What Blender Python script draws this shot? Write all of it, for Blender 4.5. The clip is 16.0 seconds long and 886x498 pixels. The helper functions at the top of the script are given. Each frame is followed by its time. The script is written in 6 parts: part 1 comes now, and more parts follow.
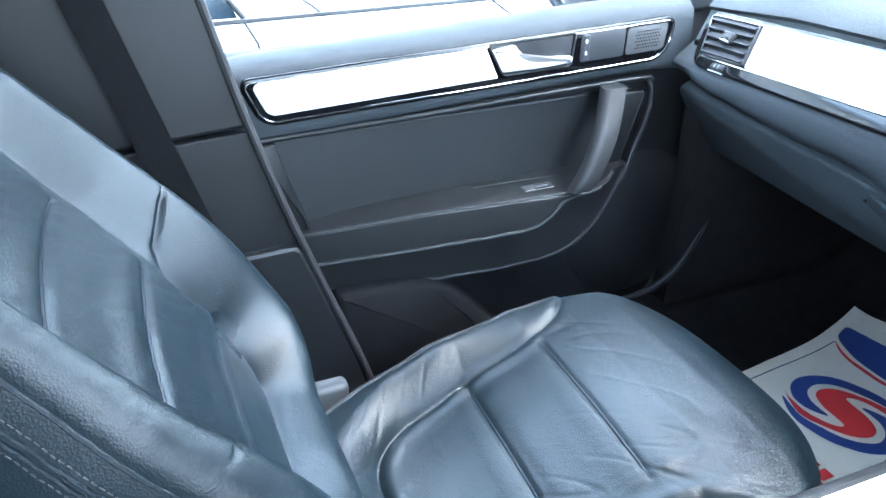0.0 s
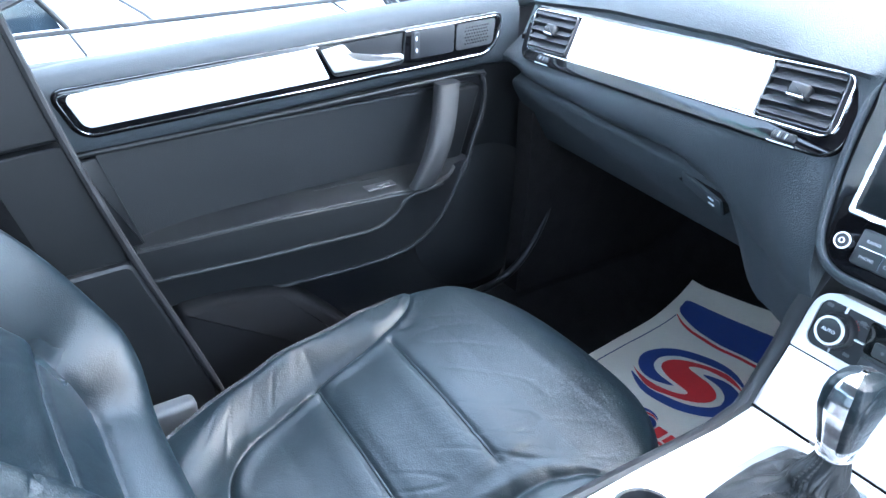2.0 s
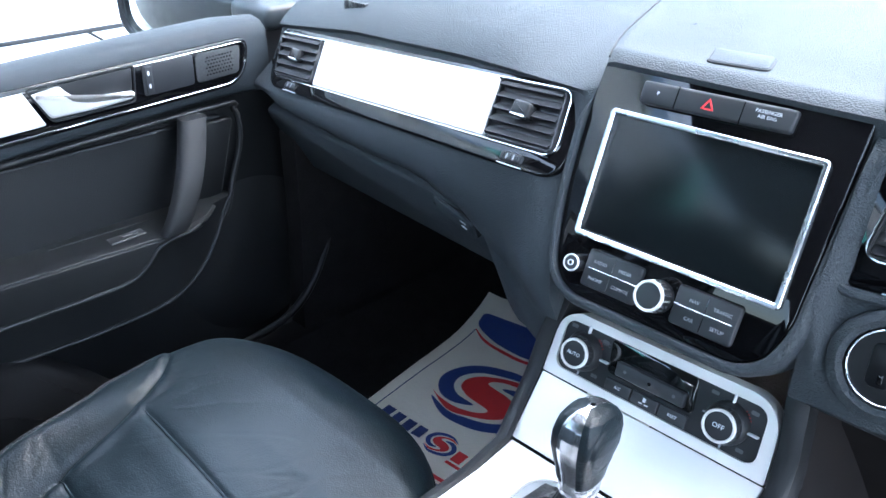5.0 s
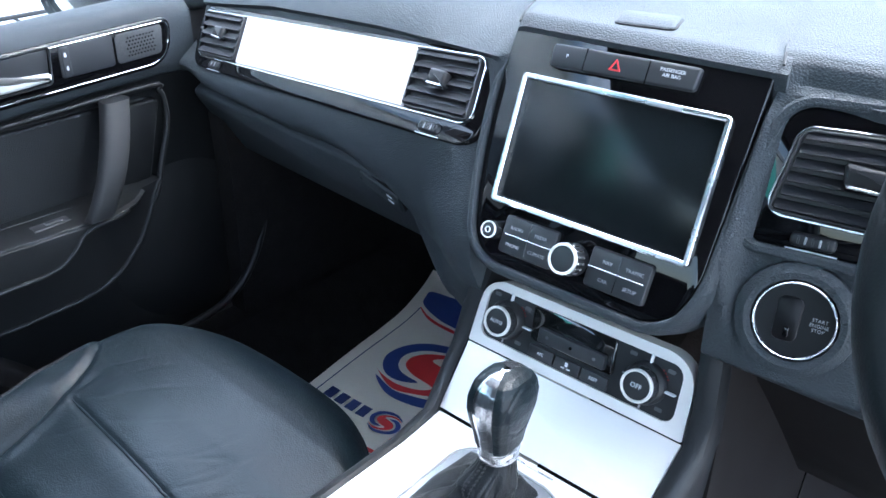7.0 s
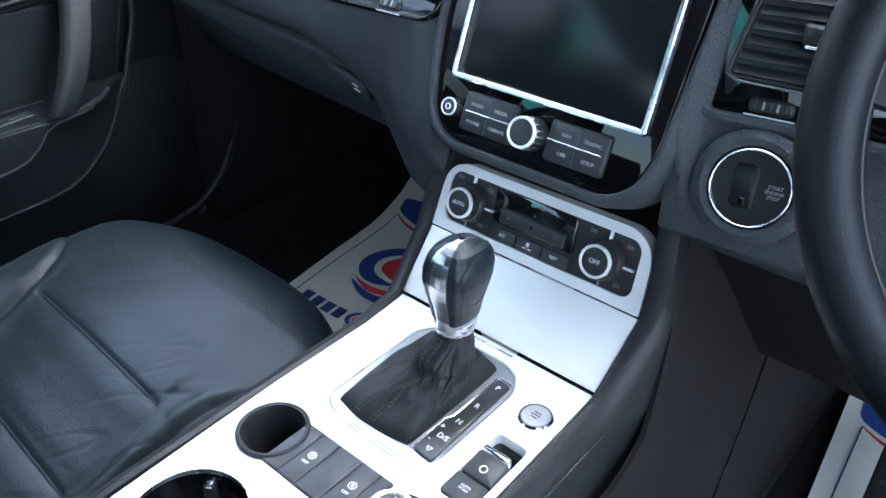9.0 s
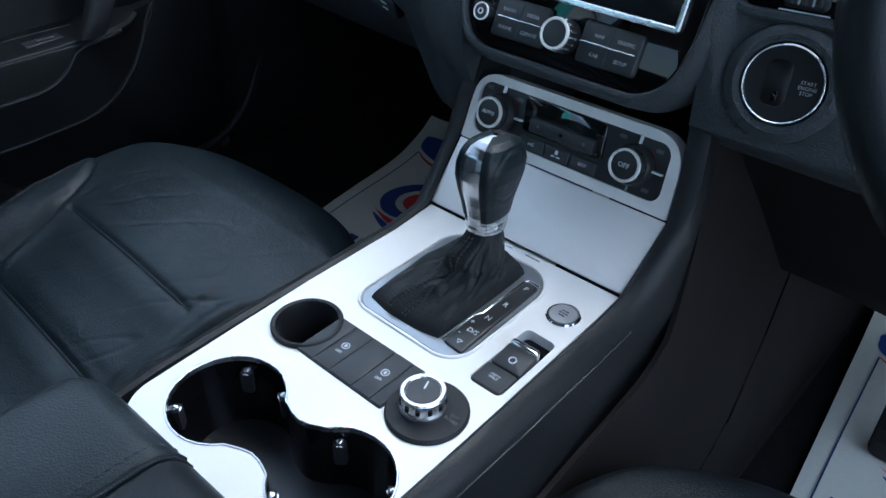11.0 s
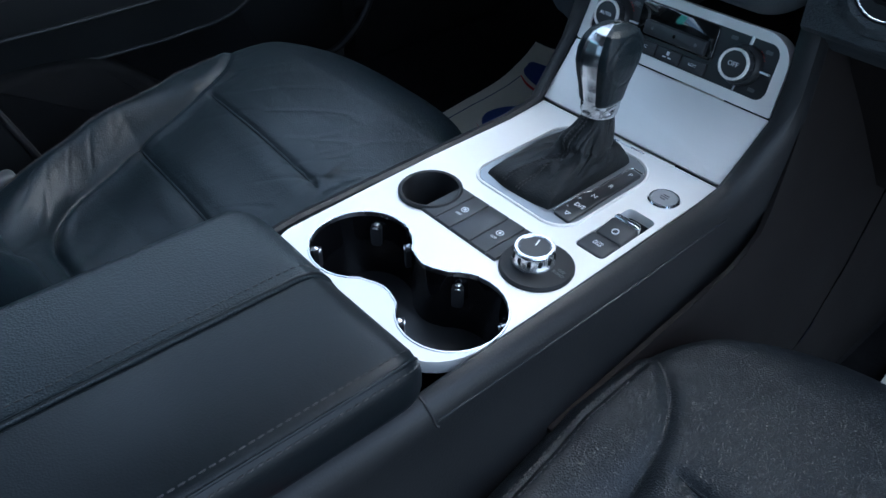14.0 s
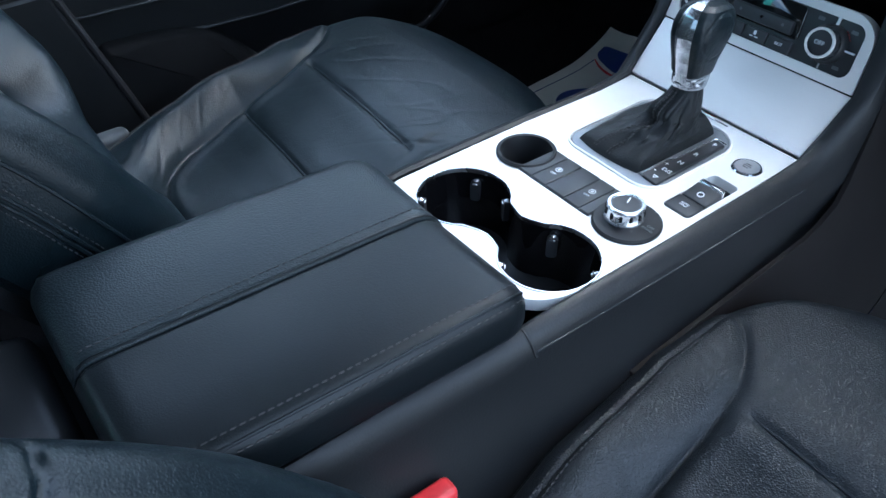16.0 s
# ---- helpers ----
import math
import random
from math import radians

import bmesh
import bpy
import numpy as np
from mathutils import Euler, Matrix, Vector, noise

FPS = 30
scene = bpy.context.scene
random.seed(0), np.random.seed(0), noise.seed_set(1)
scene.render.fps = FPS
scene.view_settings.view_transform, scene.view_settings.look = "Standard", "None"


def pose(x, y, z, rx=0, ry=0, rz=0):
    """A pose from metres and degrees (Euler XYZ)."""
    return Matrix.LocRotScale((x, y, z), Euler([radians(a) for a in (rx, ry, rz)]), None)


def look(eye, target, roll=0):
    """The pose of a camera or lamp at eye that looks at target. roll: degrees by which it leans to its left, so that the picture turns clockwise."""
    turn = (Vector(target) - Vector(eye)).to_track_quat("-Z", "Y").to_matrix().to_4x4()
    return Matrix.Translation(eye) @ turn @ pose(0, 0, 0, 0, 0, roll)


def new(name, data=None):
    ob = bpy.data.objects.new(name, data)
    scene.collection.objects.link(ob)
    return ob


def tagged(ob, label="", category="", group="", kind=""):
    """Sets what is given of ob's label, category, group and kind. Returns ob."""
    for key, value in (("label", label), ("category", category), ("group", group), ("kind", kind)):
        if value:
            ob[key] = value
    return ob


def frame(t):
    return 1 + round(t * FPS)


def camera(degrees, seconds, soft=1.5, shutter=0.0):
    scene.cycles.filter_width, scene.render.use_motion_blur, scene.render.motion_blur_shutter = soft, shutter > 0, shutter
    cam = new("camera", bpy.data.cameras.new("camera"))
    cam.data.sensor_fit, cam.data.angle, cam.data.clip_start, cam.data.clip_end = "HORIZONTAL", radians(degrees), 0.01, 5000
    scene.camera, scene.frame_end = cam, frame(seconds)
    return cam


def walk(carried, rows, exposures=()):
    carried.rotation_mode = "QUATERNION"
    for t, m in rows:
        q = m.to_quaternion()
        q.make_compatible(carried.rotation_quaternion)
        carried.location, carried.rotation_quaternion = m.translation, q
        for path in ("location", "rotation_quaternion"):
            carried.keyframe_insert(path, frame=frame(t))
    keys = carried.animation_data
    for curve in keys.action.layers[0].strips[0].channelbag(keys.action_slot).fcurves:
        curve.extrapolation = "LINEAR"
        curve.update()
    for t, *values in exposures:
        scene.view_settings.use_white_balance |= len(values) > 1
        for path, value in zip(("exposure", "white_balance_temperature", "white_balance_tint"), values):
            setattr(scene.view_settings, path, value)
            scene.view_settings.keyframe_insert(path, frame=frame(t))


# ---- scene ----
cam = camera(57.2, 16.0)
PATH = [
    (0, (0.254, -0.717, 1.049), (-1.362, -0.033, 0.09), -0.1),
    (0.5, (0.258, -0.701, 1.037), (-1.32, 0.1, 0.105), 0.6),
    (1, (0.262, -0.692, 1.043), (-1.298, 0.155, 0.122), -0.1),
    (1.5, (0.27, -0.684, 1.041), (-1.243, 0.239, 0.114), 0.6),
    (2, (0.275, -0.674, 1.042), (-1.205, 0.278, 0.091), 0.3),
    (2.5, (0.271, -0.656, 1.041), (-1.18, 0.328, 0.078), 0.1),
    (3, (0.272, -0.64, 1.043), (-1.153, 0.387, 0.086), -0.0),
    (3.5, (0.274, -0.61, 1.044), (-1.092, 0.494, 0.086), 0.4),
    (4, (0.279, -0.581, 1.041), (-1.035, 0.598, 0.102), 0.3),
    (4.5, (0.282, -0.566, 1.04), (-0.993, 0.655, 0.099), 0.1),
    (5, (0.286, -0.535, 1.043), (-0.968, 0.715, 0.113), -0.2),
    (5.2, (0.288, -0.526, 1.043), (-0.948, 0.745, 0.117), 0.1),
    (7.3, (0.321, -0.505, 1.021), (-0.841, 0.793, 0.038), -0.7),
    (7.5, (0.324, -0.503, 1.016), (-0.827, 0.789, 0.012), -0.5),
    (8, (0.335, -0.501, 1.003), (-0.796, 0.787, -0.026), -0.2),
    (8.5, (0.344, -0.503, 0.995), (-0.767, 0.768, -0.078), -0.3),
    (9, (0.348, -0.502, 0.985), (-0.753, 0.744, -0.127), -0.5),
    (9.2, (0.347, -0.503, 0.981), (-0.749, 0.738, -0.141), -0.6),
    (11.3, (0.368, -0.549, 0.943), (-0.724, 0.617, -0.261), -0.3),
    (11.5, (0.372, -0.552, 0.941), (-0.728, 0.591, -0.276), -0.6),
    (12, (0.38, -0.56, 0.938), (-0.732, 0.557, -0.293), -0.9),
    (12.5, (0.387, -0.581, 0.933), (-0.734, 0.497, -0.324), -0.9),
    (13, (0.396, -0.598, 0.935), (-0.733, 0.449, -0.342), -1.0),
    (13.5, (0.403, -0.617, 0.938), (-0.741, 0.42, -0.333), -0.8),
    (14, (0.411, -0.637, 0.937), (-0.76, 0.367, -0.337), -0.5),
    (14.5, (0.419, -0.661, 0.943), (-0.757, 0.326, -0.338), -0.4),
    (15, (0.425, -0.687, 0.94), (-0.775, 0.28, -0.335), -0.5),
    (15.5, (0.43, -0.704, 0.941), (-0.783, 0.233, -0.344), -0.6),
    (16, (0.437, -0.718, 0.95), (-0.794, 0.188, -0.339), -0.7),
]
EXPOSURES = [(0.0, 4.0, 5350, 7), (1.5, 3.9, 5350, 9), (3.5, 3.3, 5450, 10), (5.0, 3.0, 5550, 11), (9.0, 2.55, 5500, 10), (11.4, 1.15, 5250, 7), (14.5, 1.35, 5200, 7), (16.0, 1.85, 5200, 7)]
walk(cam, [(t, look(eye, target, roll)) for t, eye, target, roll in PATH], EXPOSURES)

# ---- world, sun, light ----
world = bpy.data.worlds.new("sky")
scene.world = world
world.use_nodes = True
wn = world.node_tree.nodes
sky = wn.new("ShaderNodeTexSky")
sky.sky_type, sky.sun_disc = "NISHITA", False
sky.sun_elevation, sky.sun_rotation = radians(64), radians(10)
sky.dust_density, sky.air_density, sky.ozone_density = 4.0, 1.6, 1.5
wn["Background"].inputs["Strength"].default_value = 0.15
world.node_tree.links.new(sky.outputs["Color"], wn["Background"].inputs["Color"])
sun = new("sun", bpy.data.lights.new("sun", "SUN"))
sun.data.energy, sun.data.angle, sun.data.color = 1.5, radians(150), (0.95, 0.985, 1.0)
sun.matrix_world = look((0.9, 0.0, 3.0), (0, 0, 0))


# ---- materials ----
def material(name, color, rough=0.5, metal=0.0, grain=0.0, grain_size=0.002, var=0.15, var_size=0.05, kind="noise",
             coat=0.0, spec=0.5, rough_var=0.06, stretch=(1, 1, 1), emission=0.0, folds=0.0):
    """A surface with colour variation at two scales, uneven gloss and a fine relief of real size."""
    m = bpy.data.materials.new(name)
    m.use_nodes = True
    n, l = m.node_tree.nodes, m.node_tree.links
    b = n["Principled BSDF"]
    tex = n.new("ShaderNodeTexCoord")
    mp = n.new("ShaderNodeMapping")
    mp.inputs["Scale"].default_value = stretch
    l.new(tex.outputs["Object"], mp.inputs["Vector"])
    big = n.new("ShaderNodeTexNoise")
    big.inputs["Scale"].default_value, big.inputs["Detail"].default_value = 1 / var_size, 4
    l.new(mp.outputs["Vector"], big.inputs["Vector"])
    fine = n.new("ShaderNodeTexNoise")
    fine.inputs["Scale"].default_value, fine.inputs["Detail"].default_value = 0.6 / max(grain_size, 0.0005), 2
    l.new(mp.outputs["Vector"], fine.inputs["Vector"])
    add = n.new("ShaderNodeMath")
    add.operation = "MULTIPLY_ADD"
    l.new(fine.outputs["Fac"], add.inputs[0])
    add.inputs[1].default_value = 0.35
    l.new(big.outputs["Fac"], add.inputs[2])
    ramp = n.new("ShaderNodeMapRange")
    ramp.inputs["From Min"].default_value, ramp.inputs["From Max"].default_value = 0.35, 1.0
    ramp.inputs["To Min"].default_value, ramp.inputs["To Max"].default_value = 1 - var, 1 + var
    l.new(add.outputs[0], ramp.inputs["Value"])
    mul = n.new("ShaderNodeVectorMath")
    mul.operation = "SCALE"
    mul.inputs[0].default_value = color
    l.new(ramp.outputs["Result"], mul.inputs["Scale"])
    l.new(mul.outputs["Vector"], b.inputs["Base Color"])
    rr = n.new("ShaderNodeMapRange")
    rr.inputs["From Min"].default_value, rr.inputs["From Max"].default_value = 0.3, 0.7
    rr.inputs["To Min"].default_value, rr.inputs["To Max"].default_value = max(rough - rough_var, 0.01), rough + rough_var
    l.new(big.outputs["Fac"], rr.inputs["Value"])
    l.new(rr.outputs["Result"], b.inputs["Roughness"])
    b.inputs["Metallic"].default_value = metal
    b.inputs["Specular IOR Level"].default_value = spec
    b.inputs["Coat Weight"].default_value = coat
    b.inputs["Coat Roughness"].default_value = 0.03
    if emission:
        b.inputs["Emission Color"].default_value = (*color, 1)
        b.inputs["Emission Strength"].default_value = emission
    if grain:
        bump = n.new("ShaderNodeBump")
        bump.inputs["Strength"].default_value = min(1.0, grain)
        bump.inputs["Distance"].default_value = grain_size * 0.5
        if kind == "leather":
            vor = n.new("ShaderNodeTexVoronoi")
            vor.feature = "F1"
            vor.inputs["Scale"].default_value = 1 / grain_size
            warp = n.new("ShaderNodeVectorMath")
            warp.operation = "MULTIPLY_ADD"
            l.new(fine.outputs["Color"], warp.inputs[0])
            warp.inputs[1].default_value = (grain_size * 0.35,) * 3
            l.new(mp.outputs["Vector"], warp.inputs[2])
            l.new(warp.outputs["Vector"], vor.inputs["Vector"])
            pm = n.new("ShaderNodeMapRange")
            pm.interpolation_type = "SMOOTHSTEP"
            pm.inputs["From Min"].default_value, pm.inputs["From Max"].default_value = 0.75, 0.15
            l.new(vor.outputs["Distance"], pm.inputs["Value"])
            l.new(pm.outputs["Result"], bump.inputs["Height"])
            fold = n.new("ShaderNodeTexNoise")
            fold.inputs["Scale"].default_value, fold.inputs["Detail"].default_value, fold.inputs["Distortion"].default_value = 38, 5, 1.4
            l.new(mp.outputs["Vector"], fold.inputs["Vector"])
            soft = n.new("ShaderNodeBump")
            soft.inputs["Strength"].default_value, soft.inputs["Distance"].default_value = 1.0, folds
            l.new(fold.outputs["Fac"], soft.inputs["Height"])
            l.new(soft.outputs["Normal"], bump.inputs["Normal"])
        else:
            l.new(fine.outputs["Fac"], bump.inputs["Height"])
        l.new(bump.outputs["Normal"], b.inputs["Normal"])
    return m


LEATHER = material("black leather", (0.0046, 0.0086, 0.0110), 0.33, grain=0.15, grain_size=0.0018, kind="leather", var=0.12, var_size=0.12, spec=0.32, folds=0.0004)
LEATHER_FINE = material("fine black leather", (0.0050, 0.0092, 0.0118), 0.37, grain=0.18, grain_size=0.0019, kind="leather", var=0.10, var_size=0.15, spec=0.32, folds=0.0005)
DOOR_SKIN = material("grey-black door skin", (0.0065, 0.0074, 0.0086), 0.40, grain=0.35, grain_size=0.0017, kind="leather", var=0.10, var_size=0.15, spec=0.45)
DOOR_PLASTIC = material("grey-black moulded plastic", (0.0062, 0.0068, 0.0076), 0.47, grain=0.30, grain_size=0.0011, var=0.10, var_size=0.15, spec=0.36)
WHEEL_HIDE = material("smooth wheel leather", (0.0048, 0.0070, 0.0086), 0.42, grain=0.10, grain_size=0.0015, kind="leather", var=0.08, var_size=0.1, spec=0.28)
GAITER_HIDE = material("soft gaiter leather", (0.010, 0.0112, 0.012), 0.50, grain=0.25, grain_size=0.0016, kind="leather", var=0.12, var_size=0.05, spec=0.30)
STITCH = material("black thread", (0.036, 0.033, 0.034), 0.7, grain=0.3, grain_size=0.0008)
PAD = material("soft dash plastic", (0.040, 0.0475, 0.0535), 0.56, grain=0.42, grain_size=0.0017, kind="leather", var=0.08, var_size=0.2, spec=0.26)
PLASTIC = material("moulded black plastic", (0.0075, 0.0083, 0.0095), 0.50, grain=0.35, grain_size=0.0011, var=0.10, var_size=0.15, spec=0.4)
PLASTIC_BROWN = material("warm grey plastic", (0.0092, 0.0073, 0.0070), 0.66, grain=0.3, grain_size=0.0011, var=0.10, var_size=0.15, spec=0.22)
VENT_PLASTIC = material("matt vent plastic", (0.012, 0.013, 0.015), 0.55, grain=0.1, grain_size=0.0008, var=0.08, var_size=0.05, spec=0.2)
SATIN = material("satin black plastic", (0.018, 0.019, 0.021), 0.38, grain=0.15, grain_size=0.0007, var=0.08, var_size=0.05)
BUTTON = material("button plastic", (0.026, 0.028, 0.031), 0.45, grain=0.15, grain_size=0.0006, var=0.06, var_size=0.03)
DARK_METAL = material("dark satin metal", (0.30, 0.32, 0.34), 0.34, metal=0.85, var=0.04, rough_var=0.05)
FACE_BLACK = material("dark starter plastic", (0.005, 0.005, 0.006), 0.32, spec=0.3, var=0.05)
PEBBLE = material("pebbled black leather", (0.0055, 0.0078, 0.0105), 0.44, grain=0.40, grain_size=0.0017, kind="leather", var=0.12, var_size=0.12, spec=0.40, folds=0.0)
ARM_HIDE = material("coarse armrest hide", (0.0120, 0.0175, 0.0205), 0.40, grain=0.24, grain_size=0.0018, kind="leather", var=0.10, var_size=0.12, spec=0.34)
FELT = material("dark door felt", (0.0075, 0.0076, 0.0082), 0.9, grain=0.5, grain_size=0.001, var=0.12, spec=0.12)
GLOSS = material("piano black", (0.003, 0.003, 0.0035), 0.03, spec=0.45, var=0.05, rough_var=0.01)
GRIP_METAL = material("smoked satin metal", (0.50, 0.51, 0.53), 0.24, metal=1.0, var=0.03, rough_var=0.04)
FAINT_PRINT = material("faint grey print", (0.10, 0.105, 0.11), 0.6, var=0.03)
FAINT_RED = material("faint red print", (0.16, 0.02, 0.02), 0.6, var=0.03)
DIAL_BLACK = material("matt dial black", (0.009, 0.0095, 0.0105), 0.5, grain=0.1, grain_size=0.0007, var=0.06, spec=0.3)
CHROME = material("chrome", (0.86, 0.87, 0.89), 0.10, metal=1.0, var=0.03, rough_var=0.04)
SATIN_CHROME = material("satin chrome", (0.78, 0.79, 0.81), 0.27, metal=1.0, var=0.04, rough_var=0.05)
ALU = material("brushed aluminium", (0.80, 0.79, 0.77), 0.42, metal=0.20, grain=0.12, grain_size=0.0008, var=0.03, var_size=0.1, stretch=(0.05, 1, 1))
CARPET = material("black carpet", (0.015, 0.0138, 0.0138), 0.95, grain=1.0, grain_size=0.0025, var=0.35, var_size=0.03, spec=0.1)
RUBBER = material("black rubber", (0.012, 0.012, 0.013), 0.6, grain=0.3, grain_size=0.0015)
PAPER = material("white floor mat paper", (0.90, 0.86, 0.75), 0.75, grain=0.25, grain_size=0.004, var=0.06, var_size=0.09)
BLUE = material("blue print", (0.035, 0.07, 0.27), 0.7, var=0.08)
RED = material("red print", (0.72, 0.045, 0.05), 0.7, var=0.08)
NAVY = material("navy print", (0.03, 0.05, 0.17), 0.7, var=0.08)
WHITE = material("white print", (0.72, 0.74, 0.77), 0.6, var=0.03)
GREY_PRINT = material("grey print", (0.30, 0.31, 0.33), 0.6, var=0.03)
SCREEN = material("dark screen glass", (0.006, 0.008, 0.009), 0.22, coat=0.0, spec=0.3, var=0.05, rough_var=0.02)
DISPLAY = material("display glass", (0.005, 0.006, 0.006), 0.08, coat=0.8, var=0.05, rough_var=0.02)
BELT = material("woven seat belt", (0.006, 0.006, 0.0066), 0.9, spec=0.1, grain=0.8, grain_size=0.0015, var=0.2, var_size=0.02)
RED_PLASTIC = material("red plastic", (0.62, 0.03, 0.035), 0.4, var=0.06)
GREY_TRIM = material("light grey plastic", (0.06, 0.066, 0.072), 0.5, grain=0.2)
HEADLINER = material("dark headliner cloth", (0.05, 0.05, 0.052), 0.95, grain=0.6, grain_size=0.002, var=0.1)
CAR_WHITE = material("white car paint", (0.80, 0.81, 0.83), 0.25, coat=0.6, var=0.02, var_size=0.8)
CAR_GLASS = material("tinted car glass", (0.02, 0.03, 0.04), 0.06, spec=0.35, var=0.05)
ASPHALT = material("pale concrete", (0.52, 0.52, 0.50), 0.9, grain=0.9, grain_size=0.01, var=0.3, var_size=0.4)
RENDERED_WALL = material("pale rendered wall", (0.55, 0.55, 0.53), 0.9, grain=0.5, grain_size=0.01, var=0.1, var_size=0.6)
SHUTTER = material("grey shutter", (0.35, 0.38, 0.40), 0.5, var=0.1, var_size=0.5)

GLASS = bpy.data.materials.new("window glass")
GLASS.use_nodes = True
gb = GLASS.node_tree.nodes["Principled BSDF"]
gb.inputs["Base Color"].default_value = (0.93, 0.97, 0.96, 1)
gb.inputs["Transmission Weight"].default_value, gb.inputs["Roughness"].default_value, gb.inputs["IOR"].default_value = 1.0, 0.0, 1.45
MIRROR = material("mirror glass", (0.80, 0.84, 0.84), 0.02, metal=1.0, var=0.0, rough_var=0.005)


# ---- building helpers ----
def thing(name, base, label, category, group="", kind=""):
    ob = new(name)
    ob.empty_display_size = 0.05
    ob.location = base
    return tagged(ob, label, category, group, kind)


def part(name, bm, mat, parent=None, label="", smooth=40):
    bmesh.ops.recalc_face_normals(bm, faces=bm.faces)
    me = bpy.data.meshes.new(name)
    bm.to_mesh(me)
    bm.free()
    me.materials.append(mat)
    if smooth:
        for p in me.polygons:
            p.use_smooth = len(p.vertices) <= 4
        me.set_sharp_from_angle(angle=radians(smooth))
    return hang(name, me, parent, label)


def hang(name, me, parent=None, label=""):
    """Links a mesh as an object under its thing or part."""
    ob = new(name, me)
    if parent:
        ob.parent = parent
        root = parent
        while root.parent:
            root = root.parent
        ob.matrix_parent_inverse = Matrix.Translation(-root.location) if parent is root else Matrix()
    if label:
        ob["label"] = label
    return ob


def single(name, bm, mat, label, category, group="", kind="", smooth=40):
    return tagged(part(name, bm, mat, None, "", smooth), label, category, group, kind)


def frame_at(o, u, v):
    """A frame with axes u, v and their normal, at o."""
    u, v = Vector(u).normalized(), Vector(v)
    v = (v - u * v.dot(u)).normalized()
    w = u.cross(v)
    m = Matrix((u, v, w)).transposed().to_4x4()
    m.translation = Vector(o)
    return m


def rpoly(corners, r=0.005, seg=5):
    """A polygon with rounded corners; r is one radius or one for each corner."""
    out = []
    k = len(corners)
    for i in range(k):
        p = Vector(corners[i])
        a, b = Vector(corners[i - 1]) - p, Vector(corners[(i + 1) % k]) - p
        ri = r[i] if isinstance(r, (list, tuple)) else r
        d = min(ri, a.length * 0.49, b.length * 0.49)
        if d < 1e-5:
            out.append(p)
            continue
        s, e = p + a.normalized() * d, p + b.normalized() * d
        for j in range(seg + 1):
            f = j / seg
            out.append(s * (1 - f) ** 2 + p * 2 * f * (1 - f) * 0.72 + (s + e) * 0.5 * 2 * f * (1 - f) * 0.28 + e * f ** 2)
    return out


def box2(cx, cy, w, h):
    return [(cx - w / 2, cy - h / 2), (cx + w / 2, cy - h / 2), (cx + w / 2, cy + h / 2), (cx - w / 2, cy + h / 2)]


def circle(cx, cy, r, seg=32):
    return [Vector((cx + r * math.cos(2 * math.pi * i / seg), cy + r * math.sin(2 * math.pi * i / seg))) for i in range(seg)]


def area2(loop):
    return sum(a.x * b.y - b.x * a.y for a, b in zip(loop, loop[1:] + loop[:1])) / 2


def inset(loop, d):
    """The loop moved inward by d."""
    s = 1 if area2(loop) > 0 else -1
    out, k = [], len(loop)
    for i in range(k):
        t = (loop[(i + 1) % k] - loop[i - 1])
        t = t.normalized() if t.length > 1e-9 else Vector((1, 0))
        out.append(loop[i] + Vector((-t.y, t.x)) * d * s)
    return out


def bridge(bm, rings, closed=True):
    for a, b in zip(rings, rings[1:]):
        k = len(a)
        for i in range(k if closed else k - 1):
            j = (i + 1) % k
            bm.faces.new((a[i], a[j], b[j], b[i]))


def ring_of(bm, m, loop, w):
    return [bm.verts.new(m @ Vector((p.x, p.y, w))) for p in loop]


def prism(m, loop, lo, hi, bevel=0.0015, bm=None):
    """A plate with the outline loop between the heights lo and hi over the frame m, its upper edge eased."""
    bm = bm or bmesh.new()
    loop = [Vector(p) for p in loop]
    rings = [ring_of(bm, m, loop, lo), ring_of(bm, m, loop, hi - bevel)]
    if bevel:
        rings.append(ring_of(bm, m, inset(loop, bevel * 0.35), hi - bevel * 0.35))
        rings.append(ring_of(bm, m, inset(loop, bevel), hi))
    bridge(bm, rings)
    bm.faces.new(rings[0][::-1])
    bm.faces.new(rings[-1])
    return bm


def rim(m, loop, width, lo, hi, bm=None, round_=True):
    """A frame of that width inside the loop, with a rounded section."""
    bm = bm or bmesh.new()
    loop = [Vector(p) for p in loop]
    e = width * 0.25
    offs = [(0, lo), (0, hi - e), (e, hi), (width - e, hi), (width, hi - e), (width, lo)] if round_ else [(0, lo), (0, hi), (width, hi), (width, lo)]
    rings = [ring_of(bm, m, inset(loop, d), h) for d, h in offs]
    bridge(bm, rings + rings[:1])
    return bm


def lathe(m, profile, seg=32, bm=None, caps=True):
    """A turned body; profile rows are (radius, height) from below to above."""
    bm = bm or bmesh.new()
    rings = [[bm.verts.new(m @ Vector((r * math.cos(2 * math.pi * i / seg), r * math.sin(2 * math.pi * i / seg), h))) for i in range(seg)] for r, h in profile]
    bridge(bm, rings)
    if caps:
        bm.faces.new(rings[0][::-1])
        bm.faces.new(rings[-1])
    return bm


